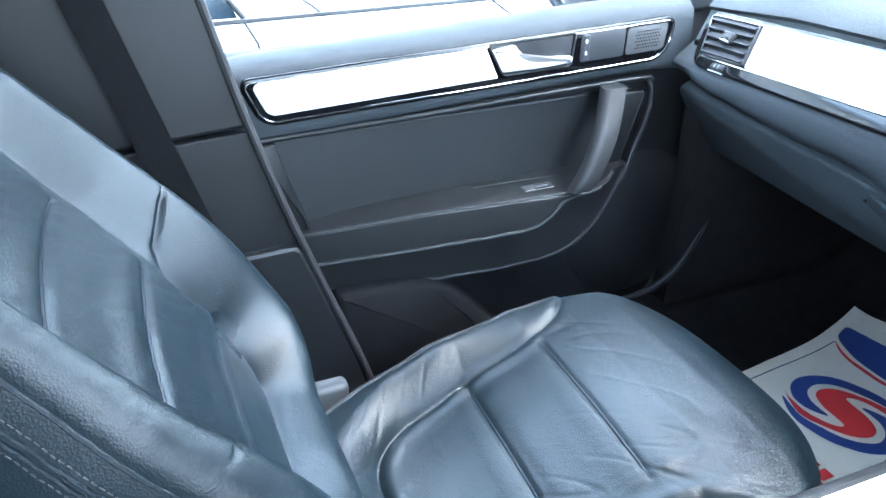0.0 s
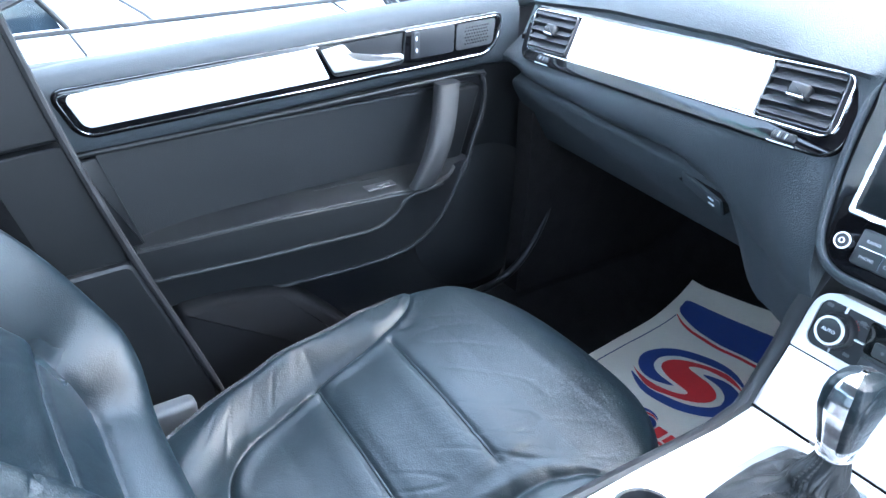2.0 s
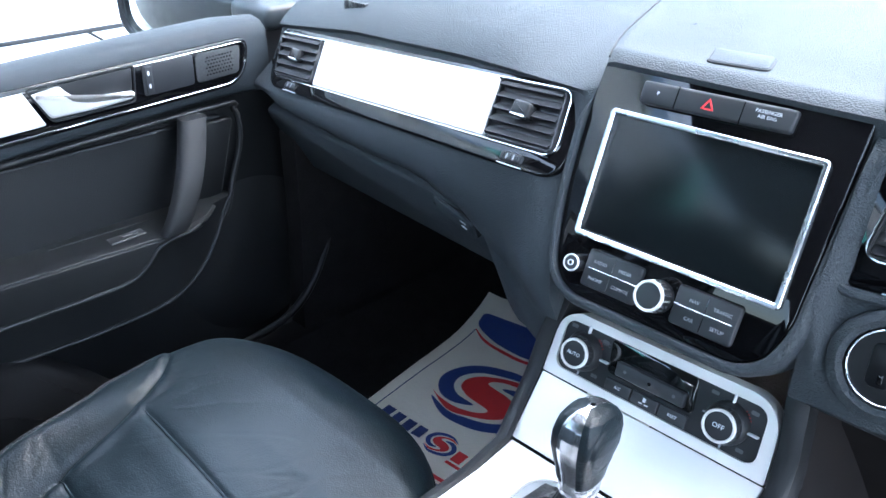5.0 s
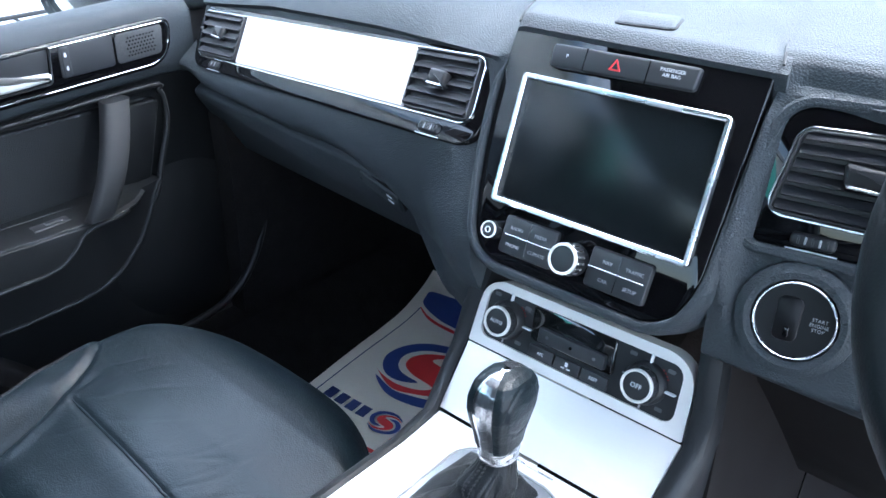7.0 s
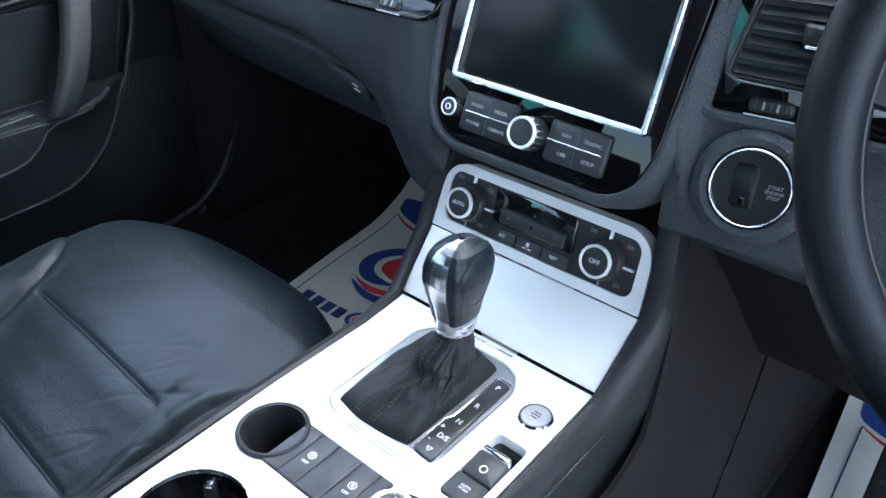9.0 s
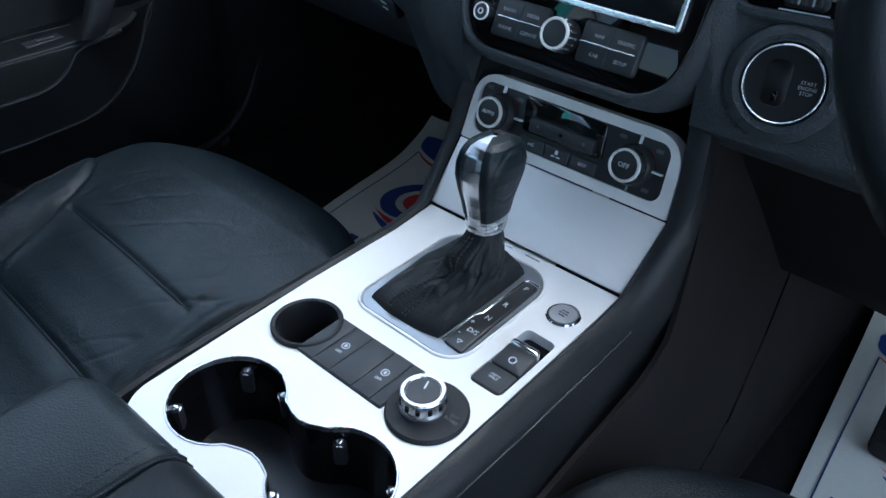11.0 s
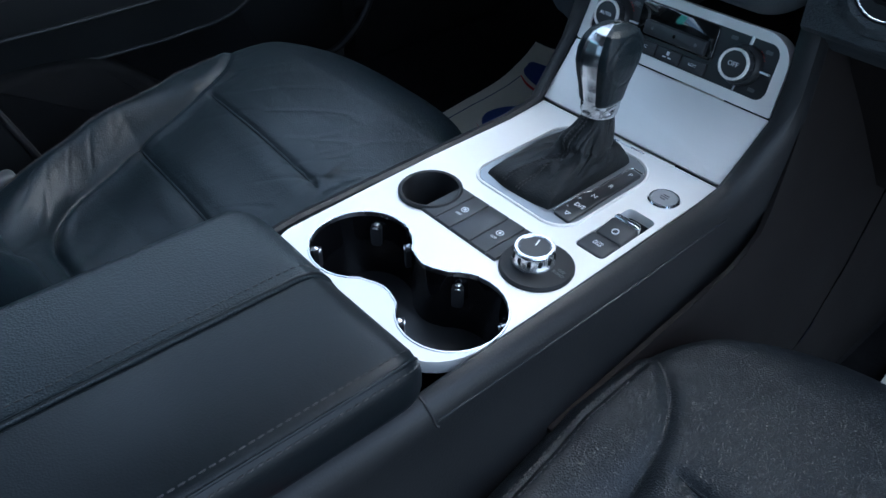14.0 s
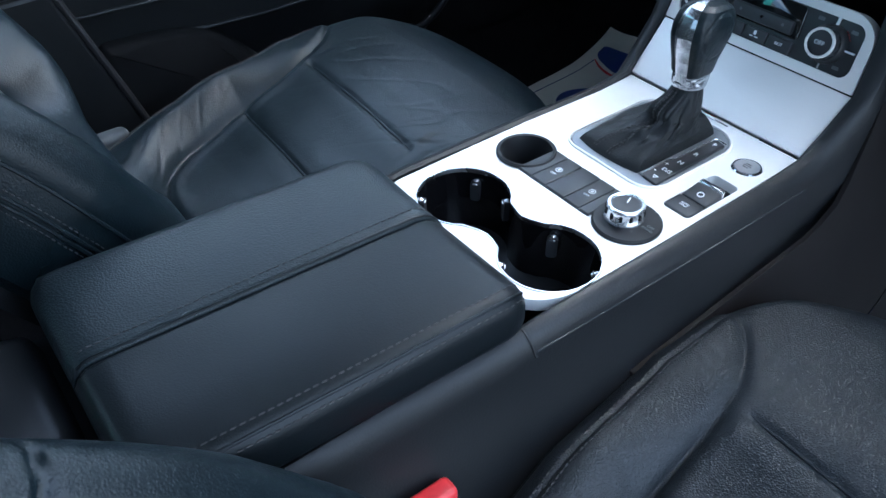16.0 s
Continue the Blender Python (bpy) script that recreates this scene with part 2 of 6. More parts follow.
def tube(points, r, seg=8, closed=False, bm=None, flat=1.0):
    """A round bar along points."""
    bm = bm or bmesh.new()
    pts = [Vector(p) for p in points]
    k = len(pts)
    rings = []
    side = None
    for i in range(k):
        if closed:
            t = (pts[(i + 1) % k] - pts[i - 1]).normalized()
        else:
            t = (pts[min(i + 1, k - 1)] - pts[max(i - 1, 0)]).normalized()
        if side is None:
            side = t.orthogonal().normalized()
        side = (side - t * side.dot(t)).normalized()
        up = t.cross(side)
        ri = r(i / (k - 1)) if callable(r) else r
        rings.append([bm.verts.new(pts[i] + (side * math.cos(a) + up * math.sin(a) * flat) * ri) for a in [2 * math.pi * j / seg for j in range(seg)]])
    bridge(bm, rings + (rings[:1] if closed else []))
    if not closed:
        bm.faces.new(rings[0][::-1])
        bm.faces.new(rings[-1])
    return bm


def sheet(f, us, vs, thick=None, bm=None, keep=None):
    """A surface from f(u, v), with a back and edges when thick (a vector) is given."""
    bm = bm or bmesh.new()
    top = [[bm.verts.new(f(u, v)) for v in vs] for u in us]
    for i in range(len(us) - 1):
        for j in range(len(vs) - 1):
            if keep is None or keep((us[i] + us[i + 1]) / 2, (vs[j] + vs[j + 1]) / 2):
                bm.faces.new((top[i][j], top[i + 1][j], top[i + 1][j + 1], top[i][j + 1]))
    loose = [v for v in bm.verts if not v.link_faces]
    if loose:
        bmesh.ops.delete(bm, geom=loose, context="VERTS")
    if thick is not None:
        low = [[bm.verts.new(p.co + Vector(thick)) for p in row] for row in top]
        for i in range(len(us) - 1):
            for j in range(len(vs) - 1):
                bm.faces.new((low[i][j], low[i][j + 1], low[i + 1][j + 1], low[i + 1][j]))
        edge = [(i, 0) for i in range(len(us))] + [(len(us) - 1, j) for j in range(1, len(vs))]
        edge += [(i, len(vs) - 1) for i in range(len(us) - 2, -1, -1)] + [(0, j) for j in range(len(vs) - 2, 0, -1)]
        for (a, b), (c, d) in zip(edge, edge[1:] + edge[:1]):
            bm.faces.new((top[a][b], top[c][d], low[c][d], low[a][b]))
    return bm


def skin(f, us, vs):
    """A fine surface from f(u, v): its points and normals on the grid."""
    p = np.array([[f(u, v) for v in vs] for u in us])
    n = np.cross(np.gradient(p, axis=0), np.gradient(p, axis=1))
    n /= np.maximum(np.linalg.norm(n, axis=2, keepdims=True), 1e-12)
    return p, n


def skin_part(name, grid, keep, mat, parent, label=""):
    """The cells of a skin that keep(i, j) names, as one mesh shaded like the whole skin."""
    p, n = grid
    index, verts, norms, faces = {}, [], [], []
    for i in range(p.shape[0] - 1):
        for j in range(p.shape[1] - 1):
            if keep(i, j):
                face = []
                for a, b in ((i, j), (i + 1, j), (i + 1, j + 1), (i, j + 1)):
                    if (a, b) not in index:
                        index[a, b] = len(verts)
                        verts.append(tuple(p[a, b]))
                        norms.append(tuple(n[a, b]))
                    face.append(index[a, b])
                faces.append(face)
    me = bpy.data.meshes.new(name)
    me.from_pydata(verts, [], faces)
    for q in me.polygons:
        q.use_smooth = True
    me.normals_split_custom_set_from_vertices(norms)
    me.materials.append(mat)
    return hang(name, me, parent, label)


def stitches(points, length=0.0042, gap=0.0016, r=0.0006, bm=None):
    """Single thread stitches along a line."""
    bm = bm or bmesh.new()
    pts = [Vector(p) for p in points]
    dist = [0.0]
    for a, b in zip(pts, pts[1:]):
        dist.append(dist[-1] + (b - a).length)

    def at(d):
        for k in range(len(pts) - 1):
            if d <= dist[k + 1]:
                return pts[k].lerp(pts[k + 1], (d - dist[k]) / max(1e-9, dist[k + 1] - dist[k]))
        return pts[-1]

    d = 0.0
    while d + length < dist[-1]:
        a, b = at(d), at(d + length)
        t = (b - a).normalized()
        side = t.orthogonal().normalized()
        up = t.cross(side)
        rings = [[bm.verts.new(a.lerp(b, f) + (side * math.cos(q) + up * math.sin(q)) * r * k) for q in (0, 1.257, 2.513, 3.77, 5.027)] for f, k in ((0, 0.35), (0.2, 1), (0.8, 1), (1, 0.35))]
        bridge(bm, rings)
        d += length + gap
    return bm


def loft(sections, closed=True, caps=True, bm=None):
    """A body through sections of equally many points."""
    bm = bm or bmesh.new()
    rings = [[bm.verts.new(Vector(p)) for p in s] for s in sections]
    bridge(bm, rings, closed)
    if caps and closed:
        bm.faces.new(rings[0][::-1])
        bm.faces.new(rings[-1])
    return bm


def block(lo, hi, r=0.004, bm=None):
    """A box from corner to corner with eased edges."""
    made = bmesh.new()
    lo, hi = Vector(lo), Vector(hi)
    bmesh.ops.create_cube(made, size=1.0, matrix=Matrix.Translation((lo + hi) / 2) @ Matrix.Diagonal((*(hi - lo), 1)))
    if r:
        bmesh.ops.bevel(made, geom=made.edges[:], offset=r, segments=3, profile=0.5, affect="EDGES")
    return made


def holed(m, outer, holes, lo, hi):
    """A plate with holes through it."""
    bm = bmesh.new()
    edges, loops = [], []
    for lp in [outer] + holes:
        vs = ring_of(bm, m, [Vector(p) for p in lp], hi)
        loops.append(vs)
        edges += [bm.edges.new((vs[i], vs[(i + 1) % len(vs)])) for i in range(len(vs))]
    bmesh.ops.triangle_fill(bm, use_beauty=True, use_dissolve=False, edges=edges)
    down = (m.to_3x3() @ Vector((0, 0, 1))) * (lo - hi)
    for vs in loops:
        low = [bm.verts.new(v.co + down) for v in vs]
        bridge(bm, [vs, low])
    return bm


TEXTS = []


def writing(text, m, x, y, size, parent, mat=None, depth=0.0004, turn=0.0):
    """Raised print in the built-in font, centred at x, y of the frame m."""
    cu = bpy.data.curves.new("print", "FONT")
    cu.body, cu.size, cu.align_x, cu.align_y, cu.extrude, cu.resolution_u = text, size, "CENTER", "CENTER", depth / 2, 2
    ob = bpy.data.objects.new("print", cu)
    scene.collection.objects.link(ob)
    TEXTS.append((ob, m @ Matrix.Translation((x, y, depth / 2)) @ pose(0, 0, 0, 0, 0, turn), parent, mat or WHITE))


def finish_writing():
    bpy.context.view_layer.update()
    dg = bpy.context.evaluated_depsgraph_get()
    for ob, m, parent, mat in TEXTS:
        me = bpy.data.meshes.new_from_object(ob.evaluated_get(dg))
        me.transform(m)
        me.materials.clear()
        me.materials.append(mat)
        made = new("lettering", me)
        made.parent = parent
        root = parent
        while root.parent:
            root = root.parent
        made.matrix_parent_inverse = Matrix.Translation(-root.location) if parent is root and root.type == "EMPTY" else Matrix()
        bpy.data.objects.remove(ob)


def steps(a, b, n):
    return [a + (b - a) * i / n for i in range(n + 1)]


def smooth(a, b, x):
    t = min(1.0, max(0.0, (x - a) / (b - a)))
    return t * t * (3 - 2 * t)


def mix(a, b, t):
    return a + (b - a) * t


def table(x, *rows):
    """Linear interpolation in rows (x, value), in rising order."""
    if x <= rows[0][0]:
        return rows[0][1]
    for (a, p), (b, q) in zip(rows, rows[1:]):
        if x <= b:
            return p + (q - p) * (x - a) / (b - a)
    return rows[-1][1]


def arc(points, n=6):
    """A smooth curve (Catmull-Rom) through points."""
    pts = [Vector(p) for p in points]
    pts = [pts[0] * 2 - pts[1]] + pts + [pts[-1] * 2 - pts[-2]]
    out = []
    for i in range(1, len(pts) - 2):
        a, b, c, d = pts[i - 1:i + 3]
        for j in range(n):
            t = j / n
            out.append(0.5 * (2 * b + (c - a) * t + (2 * a - 5 * b + 4 * c - d) * t * t + (3 * b - a - 3 * c + d) * t ** 3))
    return out + [pts[-2]]


def crease(x, y, seed, width=0.10):
    """Sharp little folds in leather, 0 to 1."""
    return max(0.0, 1 - abs(noise.noise(Vector((x, y, seed)))) / width)

# ---- large structure ----
FLOOR = 0.135
X, Y, Z = Vector((1, 0, 0)), Vector((0, 1, 0)), Vector((0, 0, 1))


def floor_z(x, y):
    ramp = smooth(0.50, 0.86, y) * 0.22
    tunnel = 0.10 * (1 - smooth(0.12, 0.20, abs(x)))
    sill = 0.10 * smooth(0.68, 0.76, abs(x))
    return FLOOR + ramp + tunnel + sill + 0.002 * noise.noise(Vector((x * 9, y * 9, 0)))


single("floor", sheet(lambda x, y: Vector((x, y, floor_z(x, y))), steps(-0.80, 0.80, 64), steps(-2.60, 0.86, 70), (0, 0, -0.03)),
       CARPET, "black carpeted car floor rising to the footwells", "floor", kind="structure")
single("wall_front", block((-0.80, 0.862, 0.05), (0.80, 0.90, 0.86)), CARPET, "dark bulkhead behind the dashboard", "bulkhead", kind="structure")
# Unseen rear wall, set far back so the gloss trim reflects less sky.
single("wall_rear", block((-0.90, -2.64, 0.05), (0.90, -2.60, 0.86)), CARPET, "unseen dark wall that closes the cabin behind", "wall", kind="structure")
single("ceiling", sheet(lambda x, y: Vector((x, y, 1.43 - 0.05 * (x / 0.7) ** 2 - (0.035 * ((y + 0.5) / 0.6) ** 2 if y > -0.5 else 0.012 * (y + 0.5) ** 2))), steps(-0.66, 0.66, 16), steps(-2.60, 0.02, 26), (0, 0, 0.04)),
       HEADLINER, "dark cloth headliner of the roof", "headliner", kind="structure")
# Unseen block behind the camera, added to darken reflections in the gloss trim.
single("rear_bench", block((-0.70, -1.78, FLOOR), (0.70, -1.62, 0.90), 0.05), CARPET, "unseen dark block as a rear bench that cuts reflections", "bench", kind="structure")
for side, word in ((-1, "left"), (1, "right")):
    # windscreen pillars and roof rails
    single("pillar_front", tube(arc([(side * 0.84, 0.62, 0.80), (side * 0.78, 0.36, 1.05), (side * 0.70, 0.06, 1.345), (side * 0.66, -0.2, 1.40)], 5), 0.035, 10),
           PLASTIC, "black windscreen pillar trim", "pillar", group="windscreen pillars", kind="structure")
    # rear and tailgate pillars: out of view, added to narrow the light from behind
    single("pillar_rear", tube([(side * 0.86, -1.88, 0.78), (side * 0.78, -1.98, 1.05), (side * 0.67, -2.06, 1.38)], 0.08, 10), HEADLINER, "unseen dark rear pillar that cuts reflections", "pillar", group="rear pillars", kind="structure")
    single("pillar_tail", tube([(side * 0.84, -2.52, 0.80), (side * 0.66, -2.44, 1.36)], 0.08, 10), HEADLINER, "unseen dark tailgate pillar that cuts reflections", "pillar", group="tailgate pillars", kind="structure")
    single("trim", tube([(side * 0.67, -0.15, 1.40), (side * 0.66, -1.19, 1.39), (side * 0.66, -2.60, 1.35)], 0.035, 10), HEADLINER, "dark roof rail trim", "trim", group="roof rails", kind="structure")
single("window_1", sheet(lambda x, v: Vector((x, mix(0.84, 0.03, v), mix(0.84, 1.375, v) + 0.03 * math.sin(v * 3.1416) - 0.04 * (x / 0.7) ** 2)),
                         steps(-0.74, 0.74, 12), steps(0, 1, 8), (0, 0.002, 0.004)), GLASS, "clear windscreen glass", "windscreen", kind="structure").visible_shadow = False
single("window_2", sheet(lambda y, v: Vector((mix(-0.872, -0.72, v), y, mix(0.74, 1.34, v))), [mix(-0.62, 0.40, i / 6) for i in range(7)], steps(0, 1, 4), (-0.004, 0, 0)),
       GLASS, "raised door window glass", "window", kind="structure").visible_shadow = False
single("ground", sheet(lambda x, y: Vector((x, y, -0.42)), [-900, -60, -12, -3, 0, 3, 12, 60, 900], [-900, -60, -12, -3, 0, 3, 12, 60, 900]),
       ASPHALT, "pale concrete of the forecourt", "ground", kind="structure")
single("wall_left_sill", block((-0.90, -2.60, 0.05), (-0.795, 0.862, 0.22)), PLASTIC, "black door sill", "sill", kind="structure")
single("wall_right_sill", block((0.795, -2.60, 0.05), (0.90, 0.862, 0.22)), PLASTIC, "black door sill", "sill", kind="structure")
single("wall_left", block((-0.94, -2.64, 0.05), (-0.905, 0.90, 0.74), 0.01), PLASTIC, "dark outer door shell", "door shell", kind="structure")
# Plain walls added to shut light out of the rear cabin below the windows.
single("wall_right_rear", block((0.80, -2.60, 0.20), (0.90, -0.95, 0.78)), PLASTIC, "plain dark side wall that closes the rear cabin", "panel", kind="structure")
single("wall_left_rear", block((-0.90, -2.60, 0.20), (-0.80, -0.60, 0.78)), PLASTIC, "plain dark side wall that closes the rear cabin", "panel", kind="structure")


def side_panel(side):
    """The footwell's side wall below the windscreen pillar."""
    return sheet(lambda y, z: Vector((side * (0.745 + 0.06 * smooth(0.3, 0.1, y) * 0 + 0.02 * smooth(0.5, 0.2, z)), y, z)), steps(0.16 if side < 0 else 0.40, 0.862, 12), steps(0.12, 0.72, 10), (side * 0.04, 0, 0))


single("wall_left_footwell", side_panel(-1), CARPET, "dark carpeted footwell side", "footwell", kind="structure")
single("wall_right_footwell", side_panel(1), CARPET, "dark carpeted footwell side", "footwell", kind="structure")

# Unseen pillar, added to hold back light from the open driver's side.
single("pillar_right", prism(frame_at((0.80, 0, 0), Y, Z), rpoly([(-1.02, 0.16), (-0.72, 0.16), (-0.72, 0.74), (-0.80, 1.37), (-0.96, 1.37), (-1.02, 0.74)], 0.02), -0.03, 0.08, 0.01), DOOR_PLASTIC,
       "unseen black centre pillar beside the driver that blocks side light", "pillar", kind="structure")
# centre pillar behind the door
pillar = thing("pillar_centre", (-0.78, -0.64, 0.20), "black plastic centre pillar trim with a lower cover", "pillar", kind="structure")
PF = frame_at((-0.775, 0, 0), Y, Z)
part("upper_cover", prism(PF, rpoly([(-0.80, 0.672), (-0.557, 0.686), (-0.597, 0.852), (-0.711, 1.36), (-0.90, 1.36), (-0.86, 0.68)], 0.012), -0.09, 0.022, 0.006), DOOR_PLASTIC, pillar, smooth=20)
part("lower_cover", prism(PF, rpoly([(-0.80, 0.44), (-0.480, 0.44), (-0.507, 0.515), (-0.557, 0.682), (-0.80, 0.668)], 0.003), -0.09, 0.024, 0.002), DOOR_PLASTIC, pillar, smooth=20)
part("foot_cover", prism(PF, rpoly([(-0.80, 0.16), (-0.40, 0.16), (-0.432, 0.283), (-0.512, 0.512), (-0.66, 0.508), (-0.80, 0.50)], 0.012), -0.09, 0.036, 0.007), DOOR_PLASTIC, pillar, smooth=20)
part("belt_slot", prism(PF, rpoly([(-0.735, 0.80), (-0.70, 0.80), (-0.72, 0.98), (-0.76, 0.98)], 0.012), 0.018, 0.026, 0.003), SATIN, pillar)
part("door_seal", tube(arc([(-0.742, -0.40, 0.16), (-0.742, -0.430, 0.283), (-0.746, -0.508, 0.512), (-0.750, -0.560, 0.686), (-0.754, -0.602, 0.86), (-0.74, -0.72, 1.36)], 6), 0.006, 8), RUBBER, pillar)
belt = thing("seat_belt", (-0.72, -0.70, 0.62), "black woven seat belt hanging down the pillar", "seat belt")
part("strap", sheet(lambda u, v: Vector((-0.735 + 0.004 * math.sin(v * 3), mix(-0.775, -0.65, v) + u, mix(0.95, 0.50, v))), steps(0, 0.046, 6), steps(0, 1, 14), (-0.0016, 0, 0)), BELT, belt)
part("guide", tube(arc([(-0.735, -0.775, 0.90), (-0.728, -0.765, 0.915), (-0.728, -0.715, 0.905), (-0.735, -0.705, 0.895)], 4), 0.005, 8), SATIN, belt)

# ---- passenger door ----
door = thing("passenger_door", (-0.82, -0.15, 0.15), "closed black passenger door panel with an aluminium strip", "car door")
pad_profile = [(-0.90, 0.748), (-0.862, 0.759), (-0.835, 0.763), (-0.812, 0.759), (-0.800, 0.749), (-0.796, 0.733), (-0.797, 0.70), (-0.800, 0.668), (-0.806, 0.655), (-0.818, 0.648), (-0.90, 0.648)]
part("upper_pad", loft([[(x - (0.004 if i in (0, 12) else 0), mix(-0.583, 0.165, i / 12), z + 0.022 * smooth(0, 1, i / 12) - (0.006 if i in (0, 12) else 0) - 0.006 * (1 - i / 12)) for x, z in pad_profile] for i in range(13)]), PAD, door)
DF = frame_at((-0.797, 0, 0), Y, Z)
part("lower_panel", prism(frame_at((-0.80, 0, 0), Y, Z), rpoly([(-0.575, 0.16), (0.14, 0.16), (0.21, 0.29), (0.258, 0.42), (0.265, 0.60), (0.175, 0.70), (-0.575, 0.70), (-0.55, 0.5)], 0.03), -0.10, -0.022, 0.02), DOOR_PLASTIC, door, smooth=20)
part("insert", prism(frame_at((-0.80, 0, 0), Y, Z), rpoly([(-0.490, 0.46), (0.04, 0.46), (0.098, 0.645), (-0.530, 0.643)], [0.01, 0.03, 0.03, 0.01]), -0.03, -0.014, 0.004), DOOR_SKIN, door, "leather-covered door insert", smooth=20)
part("insert_edge", tube(arc([(-0.806, -0.575, 0.645), (-0.803, -0.3, 0.652), (-0.802, 0.06, 0.662), (-0.802, 0.092, 0.652), (-0.801, 0.098, 0.63), (-0.799, 0.094, 0.596), (-0.796, 0.073, 0.545), (-0.790, 0.056, 0.505), (-0.790, 0.046, 0.49)], 6), 0.0045, 10), DOOR_PLASTIC, door)
part("rear_strip", prism(frame_at((-0.80, 0, 0), Y, Z), rpoly([(-0.508, 0.50), (-0.479, 0.50), (-0.520, 0.640), (-0.549, 0.640)], 0.003), -0.03, -0.002, 0.003), DOOR_PLASTIC, door)


def door_arm(y):
    """Section of the door's armrest at y: it swells from the rear forward and is cut off by a curve in front."""
    xi = table(y, (-0.50, -0.793), (-0.30, -0.761), (-0.20, -0.745), (-0.10, -0.730), (-0.04, -0.735), (0.0, -0.752), (0.03, -0.782))
    zt = table(y, (-0.50, 0.499), (-0.30, 0.513), (-0.10, 0.520), (0.03, 0.520))
    h = table(y, (-0.50, 0.056), (-0.30, 0.062), (-0.16, 0.058), (-0.133, 0.052), (-0.112, 0.036), (-0.098, 0.018), (-0.08, 0.012), (0.03, 0.010))
    return [(-0.83, y, 0.5235), (xi - 0.030, y, mix(zt, 0.5235, 0.55)), (xi - 0.010, y, zt + 0.0005), (xi - 0.004, y, zt - 0.001), (xi, y, zt - 0.006), (xi + 0.001, y, zt - h * 0.55),
            (xi, y, zt - h + 0.004), (xi - 0.002, y, zt - h + 0.001), (xi - 0.008, y, zt - h), (xi - 0.030, y, zt - h - 0.004), (-0.83, y, zt - h - 0.012)]


part("armrest", loft([door_arm(y) for y in steps(-0.495, 0.028, 34)], closed=True), DOOR_PLASTIC, door, "moulded door armrest", 28)


def door_carrier(y):
    """The dark carrier below the armrest, with its lower edge sweeping up in front."""
    x = table(y, (-0.50, -0.806), (-0.30, -0.785), (-0.20, -0.773), (-0.05, -0.764), (0.06, -0.788))
    zl = table(y, (-0.50, 0.392), (-0.285, 0.380), (-0.19, 0.382), (-0.11, 0.386), (-0.074, 0.393), (-0.03, 0.414), (0.0, 0.436), (0.026, 0.470), (0.045, 0.505), (0.06, 0.522))
    zu = table(y, (-0.50, 0.46), (-0.14, 0.475), (-0.10, 0.515), (0.06, 0.522))
    return [(-0.84, y, zu), (x, y, zu), (x + 0.001, y, mix(zl, zu, 0.3)), (x, y, zl + 0.003), (x - 0.003, y, zl), (-0.84, y, zl - 0.004)]


part("armrest_carrier", loft([door_carrier(y) for y in steps(-0.495, 0.06, 30)]), DOOR_PLASTIC, door, "", 28)
part("carrier_lip", tube([Vector(door_carrier(y)[3]) + Vector((0.0005, 0, -0.001)) for y in steps(-0.44, 0.058, 60)], 0.0032, 8), DOOR_SKIN, door)
part("armrest_lip", tube([Vector(door_arm(y)[6]) + Vector((0.0, 0, -0.002)) for y in steps(-0.49, -0.02, 60)], 0.0034, 8), DOOR_SKIN, door)
part("armrest_edge", tube([Vector(door_arm(y)[3]) + Vector((0.0004, 0, -0.0016)) for y in steps(-0.49, -0.07, 60)], 0.0022, 8), DOOR_SKIN, door)
switch = part("window_switch", block((-0.775, -0.150, 0.5175), (-0.755, -0.098, 0.5225), 0.002), SATIN, door)
part("rocker", block((-0.770, -0.132, 0.5215), (-0.760, -0.108, 0.5250), 0.002), BUTTON, switch)
part("armrest_joint", tube([(-0.800, -0.22, 0.5225), (-0.795, -0.14, 0.5228), (-0.790, -0.07, 0.5225)], 0.0012, 6), DOOR_SKIN, door)


def grip(t):
    """Section of the pull handle, from its foot on the armrest to the insert's upper edge."""
    c = Vector((mix(-0.722, -0.780, max(t, 0) ** 1.3), mix(-0.068, 0.010, t), mix(0.532, 0.660, t))) + Vector((0.010 * math.sin(t * 3.1416), 0, 0))
    w, d = mix(0.019, 0.020, t), mix(0.012, 0.014, t)
    out = []
    for i in range(24):
        a = 2 * math.pi * i / 24
        k = (abs(math.sin(a)) ** 4 + abs(math.cos(a)) ** 4) ** -0.25
        out.append(c + Vector((math.sin(a) * d * k, math.cos(a) * w * k, 0)))
    return out


part("pull_handle", loft([grip(t) for t in steps(-0.06, 1.02, 14)]), material("matt handle plastic", (0.0115, 0.0125, 0.014), 0.58, grain=0.3, grain_size=0.0011, var=0.1, var_size=0.1, spec=0.3), door, "upright black pull handle")
part("handle_backing", prism(frame_at((-0.80, 0, 0), Y, Z), rpoly([(-0.02, 0.50), (0.05, 0.50), (0.094, 0.64), (0.03, 0.64)], 0.01), -0.02, -0.004, 0.004), DOOR_PLASTIC, door)
part("map_pocket", prism(frame_at((-0.775, 0, 0), Y, Z), rpoly([(-0.455, 0.16), (-0.10, 0.16), (-0.175, 0.27), (-0.215, 0.315), (-0.285, 0.383), (-0.36, 0.397), (-0.455, 0.395)], [0.01, 0.02, 0.03, 0.03, 0.03, 0.03, 0.01]), -0.06, 0.006, 0.012), FELT, door, "felt-covered door pocket front")
part("speaker_bulge", lathe(frame_at((-0.83, 0.11, 0.385), Y, Z), [(0.17, -0.004), (0.135, 0.010), (0.095, 0.020), (0.045, 0.025), (0.004, 0.026)], 48), DOOR_PLASTIC, door)
